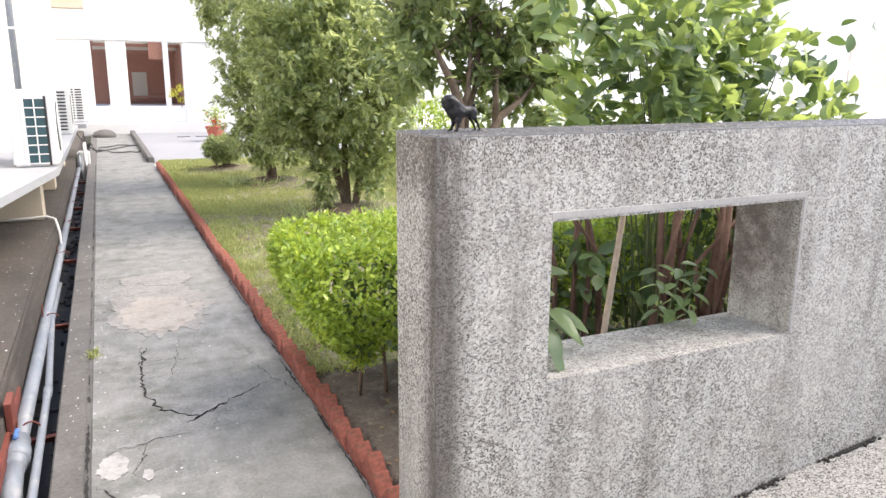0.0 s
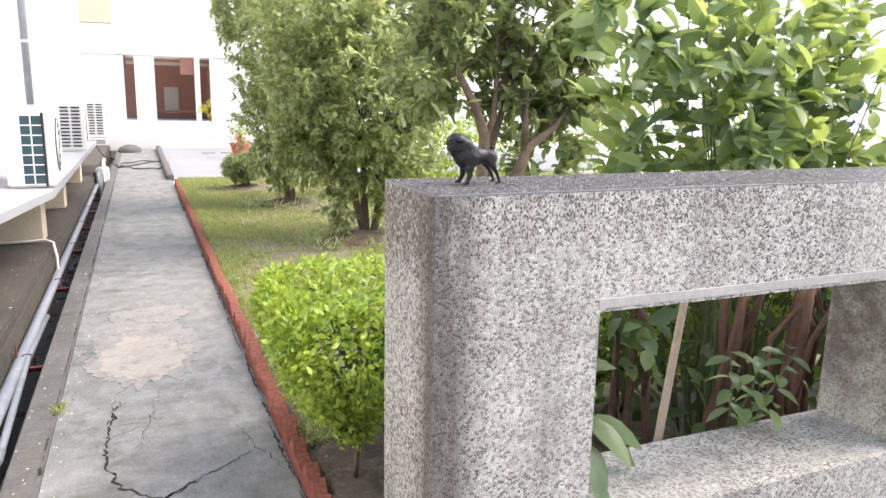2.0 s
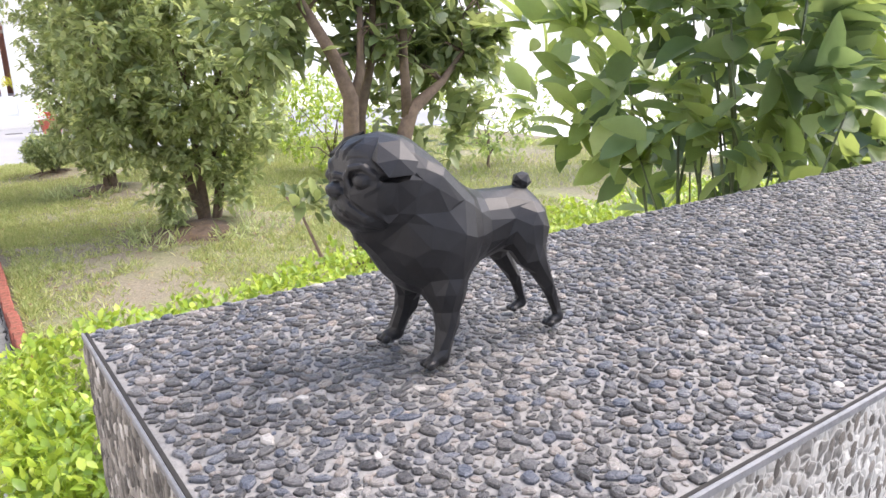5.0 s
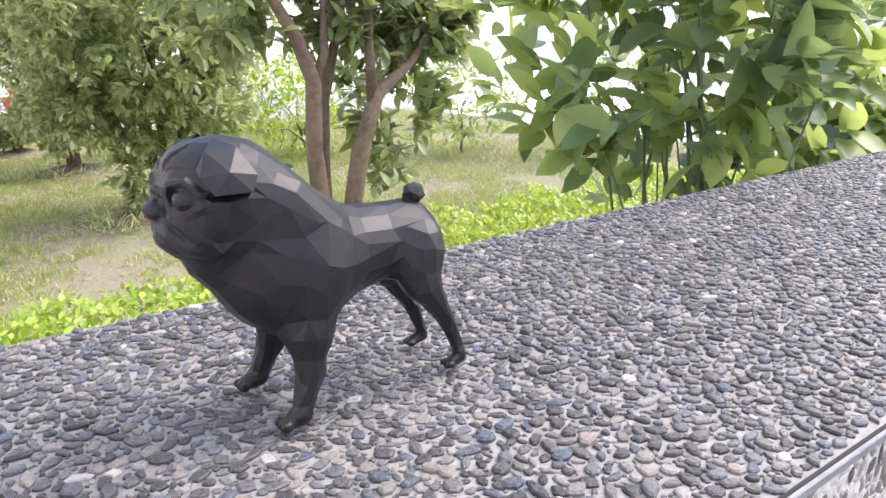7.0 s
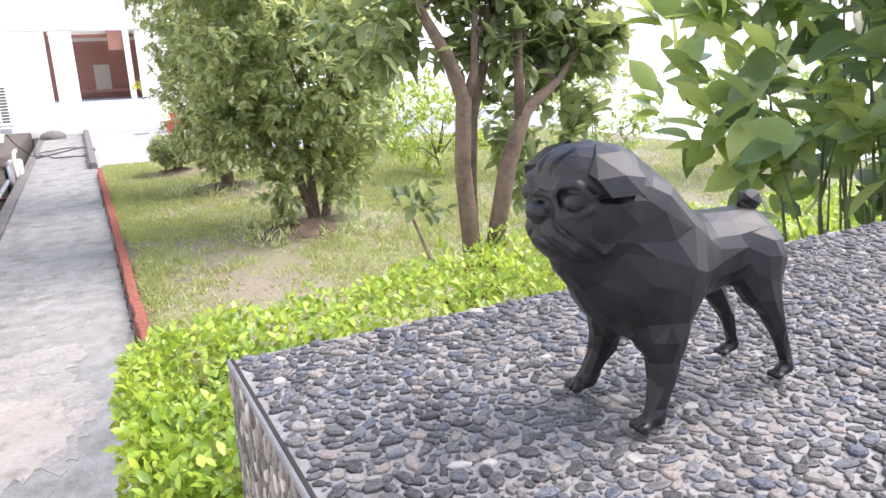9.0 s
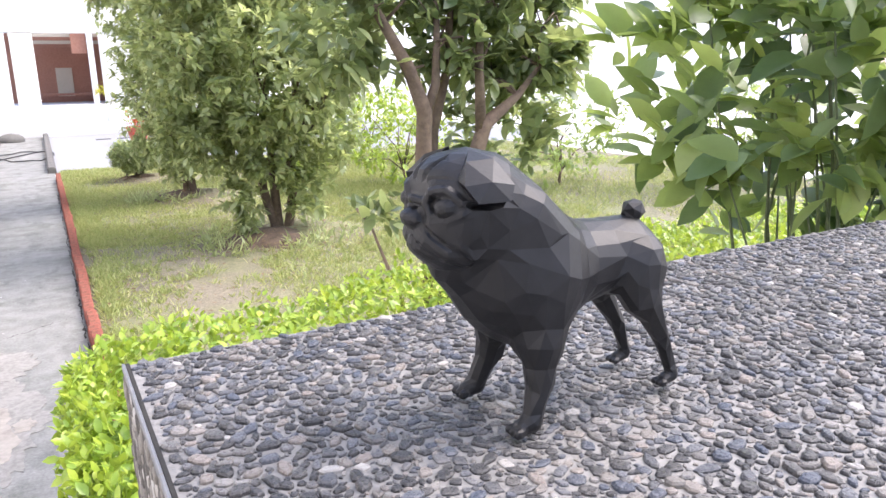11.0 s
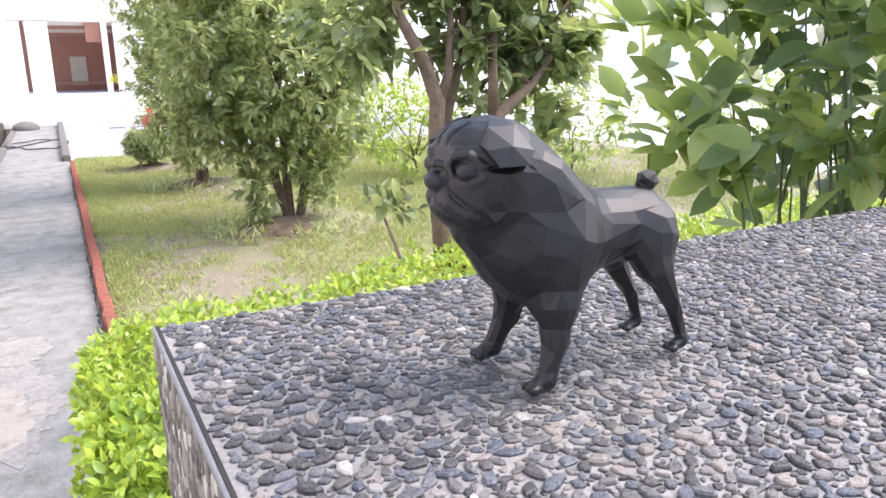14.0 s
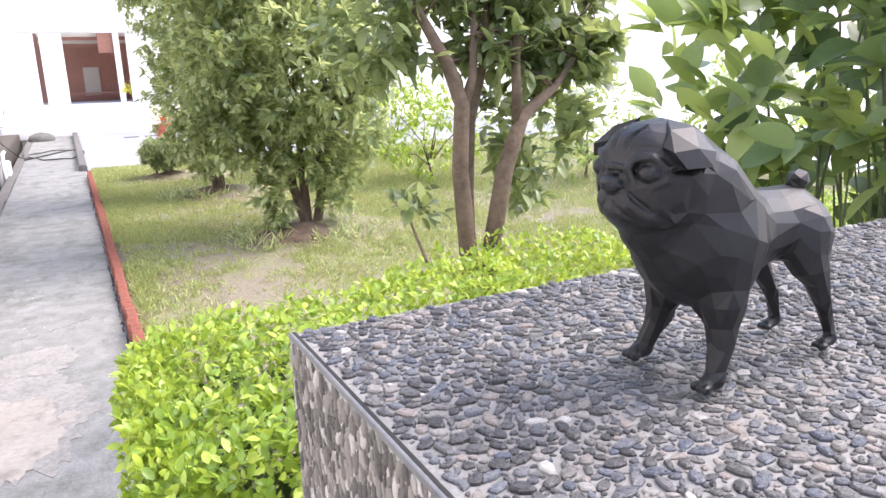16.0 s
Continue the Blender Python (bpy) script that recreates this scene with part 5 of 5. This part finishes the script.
# sunlit plants far behind the lawn
for k, (x, y, h) in enumerate(((5.2, 10.5, 1.35), (6.9, 9.2, 1.4), (4.3, 12.2, 1.2), (8.3, 7.8, 1.5), (6.0, 13.5, 1.3))):
    tree("garden_bush", (x, y, 0.0), [(0.0, 0.0, 0.25, 0.1)], [(x, y, h * 0.55, 0.95, 0.8, h * 0.5)], 420, 0.10, 0.45, L_HEDGE if k % 2 == 0 else L_SHRUB, "sunlit yellow-green garden bush", 6, 30 + k, 1, category="bush", stem_r=0.02)


def big_shrub():
    """Tall broad-leaved shrub: arching stems that end in whorls of large leaves, all in one loose dome."""
    r = np.random.default_rng(44)
    ob = thing("broadleaf_shrub", (2.45, 2.5, 0.0), "tall broad-leaved shrub with large soft green leaves", "shrub")
    o = np.array(ob.location)
    tip, d = blob_tips([(2.62, 2.58, 1.32, 0.86, 0.46, 0.90), (2.35, 2.50, 1.70, 0.52, 0.36, 0.50), (3.3, 2.6, 1.15, 0.7, 0.40, 0.45), (3.5, 2.7, 0.92, 0.6, 0.40, 0.40), (1.78, 2.36, 1.86, 0.26, 0.16, 0.20), (1.72, 2.36, 1.42, 0.14, 0.12, 0.07), (2.20, 2.40, 1.50, 0.26, 0.20, 0.28)], 820, r, 0.45, -0.08, 5.0)
    keep = (tip[:, 2] > 0.98) & (tip[:, 0] > 1.50) & (tip[:, 1] > 2.06) & ((tip[:, 2] > 1.27) | (tip[:, 0] > 2.45)) & ((tip[:, 2] > 1.36) | (tip[:, 0] > 1.95))
    tip, d = tip[keep], d[keep]
    for k in range(0, len(tip), 9):
        if tip[k, 0] < 2.05:
            continue
        foot = np.array([2.5 + (tip[k, 0] - 2.5) * 0.3, 2.5 + (tip[k, 1] - 2.5) * 0.3, -0.02])
        mid = foot * 0.45 + tip[k] * 0.55 + np.array([0, 0, 0.12]) + r.normal(0, 0.05, 3)
        part("stem", tube([Vector(foot - o), Vector((foot + mid) / 2 - o), Vector(mid - o), Vector(tip[k] - o)], [0.007, 0.0055, 0.004, 0.002], 6), M_STEM, ob, smooth=True)
    per = 7
    at, way, up = whorls(tip - o, d, per, r, 0.85, 0.38)
    n = len(at)
    up = np.tile([0.0, -0.35, 1.0], (n, 1)) + r.normal(0, 0.4, (n, 3))
    ln = r.uniform(0.050, 0.122, n)
    # leaves are picked apart one by one where the camera passes nearest
    score = np.hypot(at[:, 0] + o[0] - 1.75, at[:, 1] + o[1] - 2.0) + np.abs(at[:, 2] - 1.5) * 0.7
    order = np.argsort(score)
    for k in order[:270]:
        w = ln[k] * r.uniform(0.46, 0.60)
        part("leaf", leaf_mesh("leaf", at[k:k + 1], way[k:k + 1], up[k:k + 1], ln[k], w, 4, r.uniform(0.15, 0.5), 0.34), L_SHRUB_ONE, ob)
    k = order[270:]
    rest = part("foliage", leaf_mesh("foliage", at[k], way[k], up[k], ln[k], ln[k] * 0.52, 3, 0.25), L_SHRUB, ob)
    rest["kind"] = "stuff"
    # leaves inside and low down behind the window hole, shade put into their colour
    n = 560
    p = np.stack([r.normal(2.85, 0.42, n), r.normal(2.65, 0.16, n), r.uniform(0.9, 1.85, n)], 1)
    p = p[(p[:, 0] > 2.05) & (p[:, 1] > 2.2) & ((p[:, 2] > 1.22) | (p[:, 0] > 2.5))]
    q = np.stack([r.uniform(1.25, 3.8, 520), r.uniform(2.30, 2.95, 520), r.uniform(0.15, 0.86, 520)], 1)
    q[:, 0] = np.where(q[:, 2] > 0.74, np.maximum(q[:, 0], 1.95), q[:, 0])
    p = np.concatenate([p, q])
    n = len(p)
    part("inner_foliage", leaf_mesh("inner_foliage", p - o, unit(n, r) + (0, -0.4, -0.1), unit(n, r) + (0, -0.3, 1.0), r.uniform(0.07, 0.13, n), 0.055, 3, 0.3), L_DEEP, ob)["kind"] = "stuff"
    return ob


def single_leaf_material():
    m = leaf_material("broad_leaf_single", (0.048, 0.090, 0.050), (0.140, 0.215, 0.105), (0.33, 0.42, 0.19), 0.42, 0.30)
    n, l = m.node_tree.nodes, m.node_tree.links
    info = n.new("ShaderNodeObjectInfo")
    for k in n:
        if k.type == "VALTORGB" and k.inputs[0].links and k.inputs[0].links[0].from_node.type == "NEW_GEOMETRY":
            l.new(info.outputs["Random"], k.inputs[0])
    return m


L_SHRUB_ONE = single_leaf_material()
big_shrub()
# brown trunks behind the hole
r = np.random.default_rng(58)
for k in range(17):
    x, y, dx, rad = 1.95 + 0.075 * k + r.normal(0, 0.03), r.uniform(2.1, 2.55), r.uniform(-0.16, 0.12), r.uniform(0.010, 0.024)
    st = thing("shrub_trunk", (x, y, 0), "bare dark brown shrub trunk behind the wall", "trunk", "shrub trunks")
    part("trunk", tube([(0, 0, -0.03), (dx * 0.4 + r.normal(0, 0.02), 0.02, 0.4), (dx * 0.7 + r.normal(0, 0.03), 0, 0.75), (dx * 1.5, 0.03, 1.12)], [rad * 1.2, rad, rad * 0.85, rad * 0.5], 9), M_TWIG, st, smooth=True)
    part("branch", tube([(dx * 0.5, 0.01, 0.5), (dx * 0.5 + r.uniform(-0.12, 0.12), -0.03, 0.8), (dx + r.uniform(-0.3, 0.3), 0.0, 1.12)], [rad * 0.55, rad * 0.45, rad * 0.25], 7), M_TWIG, st, smooth=True)
# the sprig that reaches into the hole and the leaves on the sill
r = np.random.default_rng(61)
sprig = thing("sprig", (1.90, 1.93, 0.50), "fresh green sprig growing in at the window hole", "sprig")
for k in range(3):
    stem = part("stem", tube([(0, 0, 0), (0.01, -0.05, 0.16), (0.03 + 0.05 * (k - 1), -0.08 - 0.02 * k, 0.30), (0.05 + 0.09 * (k - 1), -0.08 - 0.03 * k, 0.42)], [0.005, 0.004, 0.003, 0.002], 6), M_STEM, sprig)
    for q in range(11):
        t = q / 10
        a = q * 2.4 + k
        root = np.array([[0.03 + 0.05 * (k - 1) + (0.02 + 0.04 * (k - 1)) * t, -0.08 - 0.02 * k, 0.23 + 0.19 * t]])
        part("leaf", leaf_mesh("leaf", root, np.array([[math.cos(a), math.sin(a) - 0.2, 0.1 - 0.5 * (1 - t)]]), np.array([[0.1, -0.3, 1.0]]), 0.052 + 0.03 * r.random(), 0.034, 3, 0.35), L_SHRUB_ONE, stem)
low = thing("low_plant", (1.26, 1.90, 0.62), "large dark green leaves hanging over the hole's sill", "plant")
for k, (dx, dy, dz, a, tilt, ln) in enumerate(((0.05, -0.16, 0.24, -0.9, -0.45, 0.15), (0.07, -0.14, 0.22, -0.35, -0.25, 0.17), (0.03, -0.19, 0.20, -1.5, -0.75, 0.14), (0.03, -0.10, 0.27, 0.2, 0.1, 0.13), (0.06, -0.06, 0.33, -0.5, 0.25, 0.12), (0.02, -0.24, 0.14, -1.2, -0.9, 0.10), (0.10, -0.12, 0.18, -0.6, -0.4, 0.14))):
    stem = part("stem", tube([(0.0, 0.05, -0.1), (dx * 0.4, -0.02, dz * 0.6), (dx, dy, dz)], [0.005, 0.004, 0.0025], 6), M_STEM, low)
    part("leaf", leaf_mesh("leaf", np.array([[dx, dy, dz]]), np.array([[math.cos(a), math.sin(a), tilt]]), np.array([[0.15, -0.5, 1.0]]), ln, ln * 0.46, 4, 0.3), L_SHRUB_ONE, stem)
stick = thing("stake", (1.66, 1.905, 0.0), "thin dry wooden stake leaning behind the hole", "stake")
part("pole", tube([(-0.06, 0, 0.0), (0.0, 0, 0.5), (0.03, 0, 0.75), (0.10, 0.005, 1.25)], [0.012, 0.0115, 0.012, 0.010], 9), M_STICK, stick, smooth=True)

# ---------------------------------------------------------------- grass and litter
r = np.random.default_rng(90)
n = 19000
c = np.stack([1.0 + 5.0 * r.random(n) ** 1.3, 3.4 + 11.8 * r.random(n)], 1)
dens = np.array([1.2 * noise.noise(Vector((a * 0.8, b * 0.8, 5))) + 0.7 * noise.noise(Vector((a * 2.6, b * 2.6, 1))) for a, b in c]) + 0.65 * np.clip((c[:, 1] - 5.5) / 5, 0, 1) - 0.36 - 0.25 * np.clip((1.7 - c[:, 0]) / 0.5, 0, 1) * np.clip((7 - c[:, 1]) / 3, 0, 1)
c = c[dens > r.uniform(-0.75, 0.30, n)]
n = len(c) * 14
p = np.concatenate([np.repeat(c, 14, 0) + r.normal(0, 0.028, (n, 2)), np.full((n, 1), 0.005)], 1)
p = p[p[:, 0] > 0.99]
n = len(p)
p[:, 0] += LEAN_X * p[:, 1]
ln = r.uniform(0.025, 0.085, n)
q = np.stack([r.uniform(3.4, 9.6, 60000), r.uniform(4.2, 15.2, 60000), np.full(60000, 0.005)], 1)
q = q[np.array([noise.noise(Vector((a[0] * 0.9, a[1] * 0.9, 3))) > -0.25 for a in q])]
p, ln = np.concatenate([p, q]), np.concatenate([ln, r.uniform(0.05, 0.13, len(q))])
n = len(p)
grass = part("grass", leaf_mesh("grass", p, np.stack([r.normal(0, 0.7, n), r.normal(0, 0.7, n), np.ones(n) * 0.7], 1), unit(n, r) + (0, 0.01, 0), ln, 0.009, 1, 0.3), L_GRASS)
tagged(grass, "thin uneven tufts of green and straw grass", "grass", kind="stuff")
n = 3400
p = np.stack([r.uniform(0.98, 5.0, n), 1.9 + 11 * r.random(n) ** 1.5, r.uniform(0.02, 0.05, n)], 1)
q = np.concatenate([np.stack([tx + r.normal(0, 0.35, 700), ty + r.normal(0, 0.35, 700), 0.03 + 0.11 * r.random(700)], 1) for tx, ty in ((2.7, 8.2), (2.45, 11.15), (2.15, 13.2))])
p = np.concatenate([p, q])
n = len(p)
litter = part("leaf_litter", leaf_mesh("leaf_litter", p, unit(n, r) * (1, 1, 0.15), unit(n, r) * 0.3 + (0, 0, 1), r.uniform(0.015, 0.05, n), 0.018, 1, 0.1), L_DRY)
tagged(litter, "dry brown leaves scattered on the soil", "leaf litter", kind="stuff")

r = np.random.default_rng(97)
for tx, ty, rad in ((2.68, 8.2, 0.62), (2.42, 11.15, 0.5)):
    n = 900
    a = r.uniform(0, 6.28, n)
    q = rad * r.uniform(0.55, 1.15, n)
    p = np.stack([tx + 1.2 * q * np.cos(a), ty + q * np.sin(a), np.full(n, 0.03) + 0.05 * np.clip(1 - q / rad, 0, 1)], 1)
    p = p[np.array([noise.noise(Vector((v[0] * 3, v[1] * 3, 9))) > -0.05 for v in p])]
    n = len(p)
    weeds = part("weeds", leaf_mesh("weeds", p, unit(n, r) * 0.8 + (0, 0, 0.8), unit(n, r) + (0, 0.01, 0), r.uniform(0.05, 0.15, n), 0.018, 1, 0.35), L_TREE2)
    tagged(weeds, "low green weeds round the tree's root mound", "weeds", kind="stuff")

# ---------------------------------------------------------------- white building along the path
def bwall(x0, x1, y0, y1, z0, z1, mat=None):
    return skew(box(x0, x1, y0, y1, z0, z1, 0.004, 1))


BW = part("wall_building", bwall(-1.6, -1.05, -4.0, 24.4, -0.1, 6.0), M_WHITE)
tagged(BW, "tall white-painted building wall along the drain", "wall", kind="structure")
for y in (9.2, 14.8, 20.0):
    part("pilaster", bwall(-1.048, -0.80, y, y + 0.45, 0.2, 6.0), M_WHITE, BW, "white pilaster")
part("beam", bwall(-1.04, -0.1, 20.3, 20.7, 3.25, 3.9), M_BEIGE, BW, "pale beige beam")
for y in (6.3, 12.0, 17.6):
    w = thing("window", (lx(-1.05, y), y, 1.6), "tall window with pale frame in the white wall", "window", "building windows", "structure")
    sash = part("window_frame", box(0.0, 0.05, 0, 1.3, 0, 1.6, 0.01, 1), M_ACWHITE, w)
    for q in (0, 1):
        part("pane", box(0.052, 0.056, 0.07 + q * 0.6, 0.63 + q * 0.6, 0.08, 1.52), M_BEIGE, sash, "sun-bleached blind behind the glass")
dp = thing("downpipe", (lx(-0.90, 11.2), 11.2, 0.2), "grey rainwater downpipe on the white wall", "pipe")
part("tube", cylinder((0, 0, 0), (0, 0, 5.0), 0.045), M_PVC, dp, smooth=True)
for z in (0.9, 2.0, 3.1):
    part("clip", cylinder((0, 0, z), (0, 0, z + 0.03), 0.055), M_ACWHITE, dp)

shelf = part("ac_shelf", skew(flat_piece([(-1.05, 4.6), (-0.62, 5.4), (-0.33, 7.3), (-0.33, 14.5), (-1.05, 14.5)], 0.72, 0.785)), M_SHELF)
tagged(shelf, "pale grey concrete shelf carrying the outdoor units", "shelf", kind="structure")
for y in (8.5, 10.9, 13.9):
    tagged(part("shelf_pier", bwall(-1.048, -0.58, y, y + 0.35, 0.125, 0.719), M_BEIGE), "cream pier under the concrete shelf", "pier", kind="structure")


def ac_unit(y, grid_front, label, z=0.79, width=0.37, height=0.68, long=0.85, x=-0.69):
    ob = thing("outdoor_unit", (lx(x, y), y, z), label, "air conditioner", "outdoor units")
    part("case", box(0, width, 0.012, long, 0.0, height, 0.018, 2), M_ACWHITE, ob)
    for fy in (0.1, long - 0.15):
        part("foot", box(0.03, width - 0.03, fy, fy + 0.05, -0.006, -0.0005), M_DARK, ob)
    gx0, gx1, gz0, gz1 = 0.133, 0.290, 0.03, 0.61
    if grid_front:
        coil = part("coil", box(gx0, gx1, 0.004, 0.0118, gz0, gz1), M_FIN, ob, "dark teal coil fins")
        part("guard_frame", box(gx0 - 0.02, gx0, -0.006, 0.0115, gz0 - 0.02, gz1 + 0.02), M_ACWHITE, ob)
        part("guard_frame", box(gx1, gx1 + 0.02, -0.006, 0.0115, gz0 - 0.02, gz1 + 0.02), M_DARK, ob)
        part("guard_bar", box((gx0 + gx1) / 2 - 0.005, (gx0 + gx1) / 2 + 0.005, -0.006, 0.003, gz0, gz1), M_ACWHITE, coil)
        for k in range(8):
            zz = gz0 + (gz1 - gz0) * k / 7
            part("guard_bar", box(gx0, gx1, -0.012, -0.0065, zz - 0.005, zz + 0.005), M_ACWHITE, coil)
    else:
        for c in (0.06, 0.20):
            for k in range(12):
                zz = 0.06 + k * 0.048
                part("slot", box(c, c + 0.11, 0.004, 0.0118, zz, zz + 0.022), M_DARK, ob, "dark louvre slot")
    # fan guard on the long side
    well = part("fan_well", cylinder((width - 0.02, long / 2, height / 2), (width + 0.002, long / 2, height / 2), 0.24, seg=28), M_DARK, ob, "dark fan opening")
    for rr in (0.08, 0.15, 0.22):
        ring = [(width + 0.012, long / 2 + rr * math.cos(a), height / 2 + rr * math.sin(a)) for a in (2 * math.pi * k / 20 for k in range(21))]
        part("fan_ring", tube(ring, [0.004] * 21, 5), M_ACWHITE, well)
    return ob


ac_unit(7.45, True, "white outdoor air-conditioning unit with teal coil grid")
ac_unit(11.9, False, "white outdoor air-conditioning unit with louvred side", x=-0.70)
ac_unit(15.4, False, "white outdoor air-conditioning unit with louvred side", x=-0.55)
tagged(part("ac_shelf", bwall(-1.05, -0.2, 14.9, 17.2, 0.70, 0.785), M_SHELF), "pale grey concrete shelf carrying an outdoor unit", "shelf", kind="structure")
# water fittings at the drain's far end
fit = thing("water_meter", (lx(-0.30, 15.3), 15.3, 0.0), "white pipe fittings and meter box at the drain end", "meter")
part("box", box(-0.12, 0.10, 0, 0.5, -0.30, 0.22, 0.02, 2), M_ACWHITE, fit)
part("riser", tube([(0.02, -0.1, -0.25), (0.02, -0.1, 0.25), (0.02, 0.1, 0.36), (0.02, 0.5, 0.36)], [0.03] * 4, 10), M_ACWHITE, fit, smooth=True)
part("riser", tube([(-0.08, -0.2, -0.25), (-0.08, -0.2, 0.12), (-0.08, 0.0, 0.2)], [0.025] * 3, 10), M_PVC, fit, smooth=True)
hump = bmesh.new()
bmesh.ops.create_icosphere(hump, subdivisions=2, radius=1.0, matrix=Matrix.Translation((lx(0.10, 22.6), 22.6, 0.04)) @ Matrix.Diagonal((0.32, 0.25, 0.18, 1)))
tagged(part("sand_heap", hump, M_KERB, smooth=True), "small grey heap on the path's end", "heap")
hose = thing("cable_coil", (lx(0.45, 18.3), 18.3, 0.012), "loose coil of black cable lying on the path", "cable")
loop = [(0.5 * math.cos(a) * (1 + 0.1 * math.sin(3 * a)), 1.0 * math.sin(a) + 0.08 * math.sin(2 * a), 0.006 + 0.01 * (k % 3)) for k, a in enumerate(0.35 * q for q in range(40))]
part("cable", tube(loop + [(-0.55, -0.6, 0.01), (-0.62, 0.6, 0.01), (-0.66, 2.5, 0.01)], [0.012] * (len(loop) + 3), 6), M_RUBBER, hose, smooth=True)
part("cable", tube([(-0.45, -0.3, 0.005), (-0.62, -0.6, 0.06), (-0.85, -1.0, 0.35), (-1.05, -1.2, 0.75)], [0.010] * 4, 6), M_RUBBER, hose, smooth=True)

# ---------------------------------------------------------------- white portal and the brown hall behind it
step = part("yard_step", box(-1.0, 9.0, 23.9, 60.0, -0.05, 0.30, 0.01, 1), M_YARD)
tagged(step, "raised bright concrete yard behind the portal", "yard", kind="structure")
for x0, x1 in ((0.60, 1.14), (2.74, 5.2), (-1.2, 0.20)):
    tagged(part("portal_column", box(x0, x1, 24.0, 24.5, 0.30, 2.70, 0.01, 1), M_WHITE), "wide white portal column", "column", kind="structure")
tagged(part("portal_beam", box(-1.2, 9.0, 23.95, 24.55, 2.702, 7.0, 0.01, 1), M_WHITE), "white wall above the portal openings", "wall", kind="structure")
tagged(part("drive", skew(box(0.93, 12.0, 15.3, 23.88, -0.06, -0.004)), M_DRIVE), "bright concrete drive beyond the lawn", "drive", kind="structure")
tagged(part("drive_kerb", skew(box(0.80, 0.93, 15.2, 23.8, -0.05, 0.10, 0.02, 2)), M_KERB), "low kerb beside the drive", "kerb", kind="structure")
for x in (2.2, 2.7):
    tagged(part("drain_grate", box(x, x + 0.35, 21.9, 22.15, -0.01, 0.002), M_DARK), "dark slotted grate in the drive", "grate")

hall = part("hall", box(0.15, 8, 44.5, 44.8, 0.3, 5.0), M_BROWNWALL)
tagged(hall, "open brown timber hall with a beamed roof", "hall")
part("side_wall", box(4.5, 4.8, 40.0, 44.48, 0.3, 5.0), M_BROWNWALL, hall)
part("side_wall", box(-4.0, 0.28, 38.6, 39.2, 0.3, 5.0), M_WHITE, hall, "white side wall")
part("roof", box(0.2, 5.0, 39.6, 45.0, 5.01, 5.2), M_DARK, hall, "dark corrugated roof")
for k in range(4):
    part("rafter", box(0.40, 4.49, 40.6 + k * 1.0, 40.72 + k * 1.0, 3.35 - 0.12 * k, 3.55 - 0.12 * k), M_BROWNWALL if k % 2 else M_BEIGE, hall)
part("post", box(3.55, 3.8, 40.0, 40.25, 0.3, 5.0), M_WHITE, hall, "white post")
part("lintel", box(2.9, 3.54, 40.3, 40.5, 2.6, 5.0), M_BROWNWALL, hall)
part("door_panel", box(2.25, 3.0, 44.42, 44.49, 0.6, 2.0), M_BEIGE, hall, "pale sunlit door panel")
part("bench", box(1.5, 4.4, 43.2, 43.8, 0.65, 0.75), M_BROWNWALL, hall)
yp = tree("yellow_shrub", (3.95, 37.0, 0.3), [(0, 0, 0.25, 0.0)], [(3.95, 37.0, 0.95, 0.55, 0.5, 0.5)], 120, 0.16, 0.4, L_YELLOW, "small yellow shrub by the hall", 6, 70, 1, category="bush", stem_r=0.02)

# pot plant on the drive
pot = thing("flower_pot", (3.0, 20.2, 0.0), "red terracotta pot with a green plant", "pot")
bmp = bmesh.new()
cylinder((0, 0, 0), (0, 0, 0.34), 0.16, 0.24, 18, bmp)
cylinder((0, 0, 0.341), (0, 0, 0.39), 0.26, 0.26, 18, bmp)
part("body", bmp, M_POT, pot)
r = np.random.default_rng(15)
q = r.normal(0, 0.14, (160, 3)) + (0, 0, 0.65)
part("plant", leaf_mesh("pot_plant", q, unit(160, r), unit(160, r) + (0, 0, 0.5), 0.14, 0.05, 1), L_SHRUB, pot)["kind"] = "stuff"
part("stem", tube([(0, 0, 0.38), (0.03, 0, 0.6), (0.02, 0.02, 0.8)], [0.02, 0.015, 0.008], 6), M_BARK, pot)
q = r.normal(0, 0.09, (60, 3)) + (-0.05, -0.1, 0.5)
part("flowers", leaf_mesh("flowers", q, unit(60, r), unit(60, r), 0.06, 0.04, 1), L_FLOWER, pot, "red flowers")

# bright buildings beyond the garden
far = part("far_building", box(7.5, 75.0, 30.0, 36.0, -0.02, 7.5, 0.02, 1), M_WHITE)
tagged(far, "white far building with pale orange tile bands", "building")
for z in (1.3, 2.9):
    part("tile_band", box(41.0, 52.0, 29.95, 29.998, z, z + 1.1), M_ORANGE, far, "pale orange tile band")
back = part("wall_back", box(-1.6, 30.0, -9.4, -9.0, -0.02, 4.5), M_WHITE)
tagged(back, "white building wall closing the court", "wall", kind="structure")
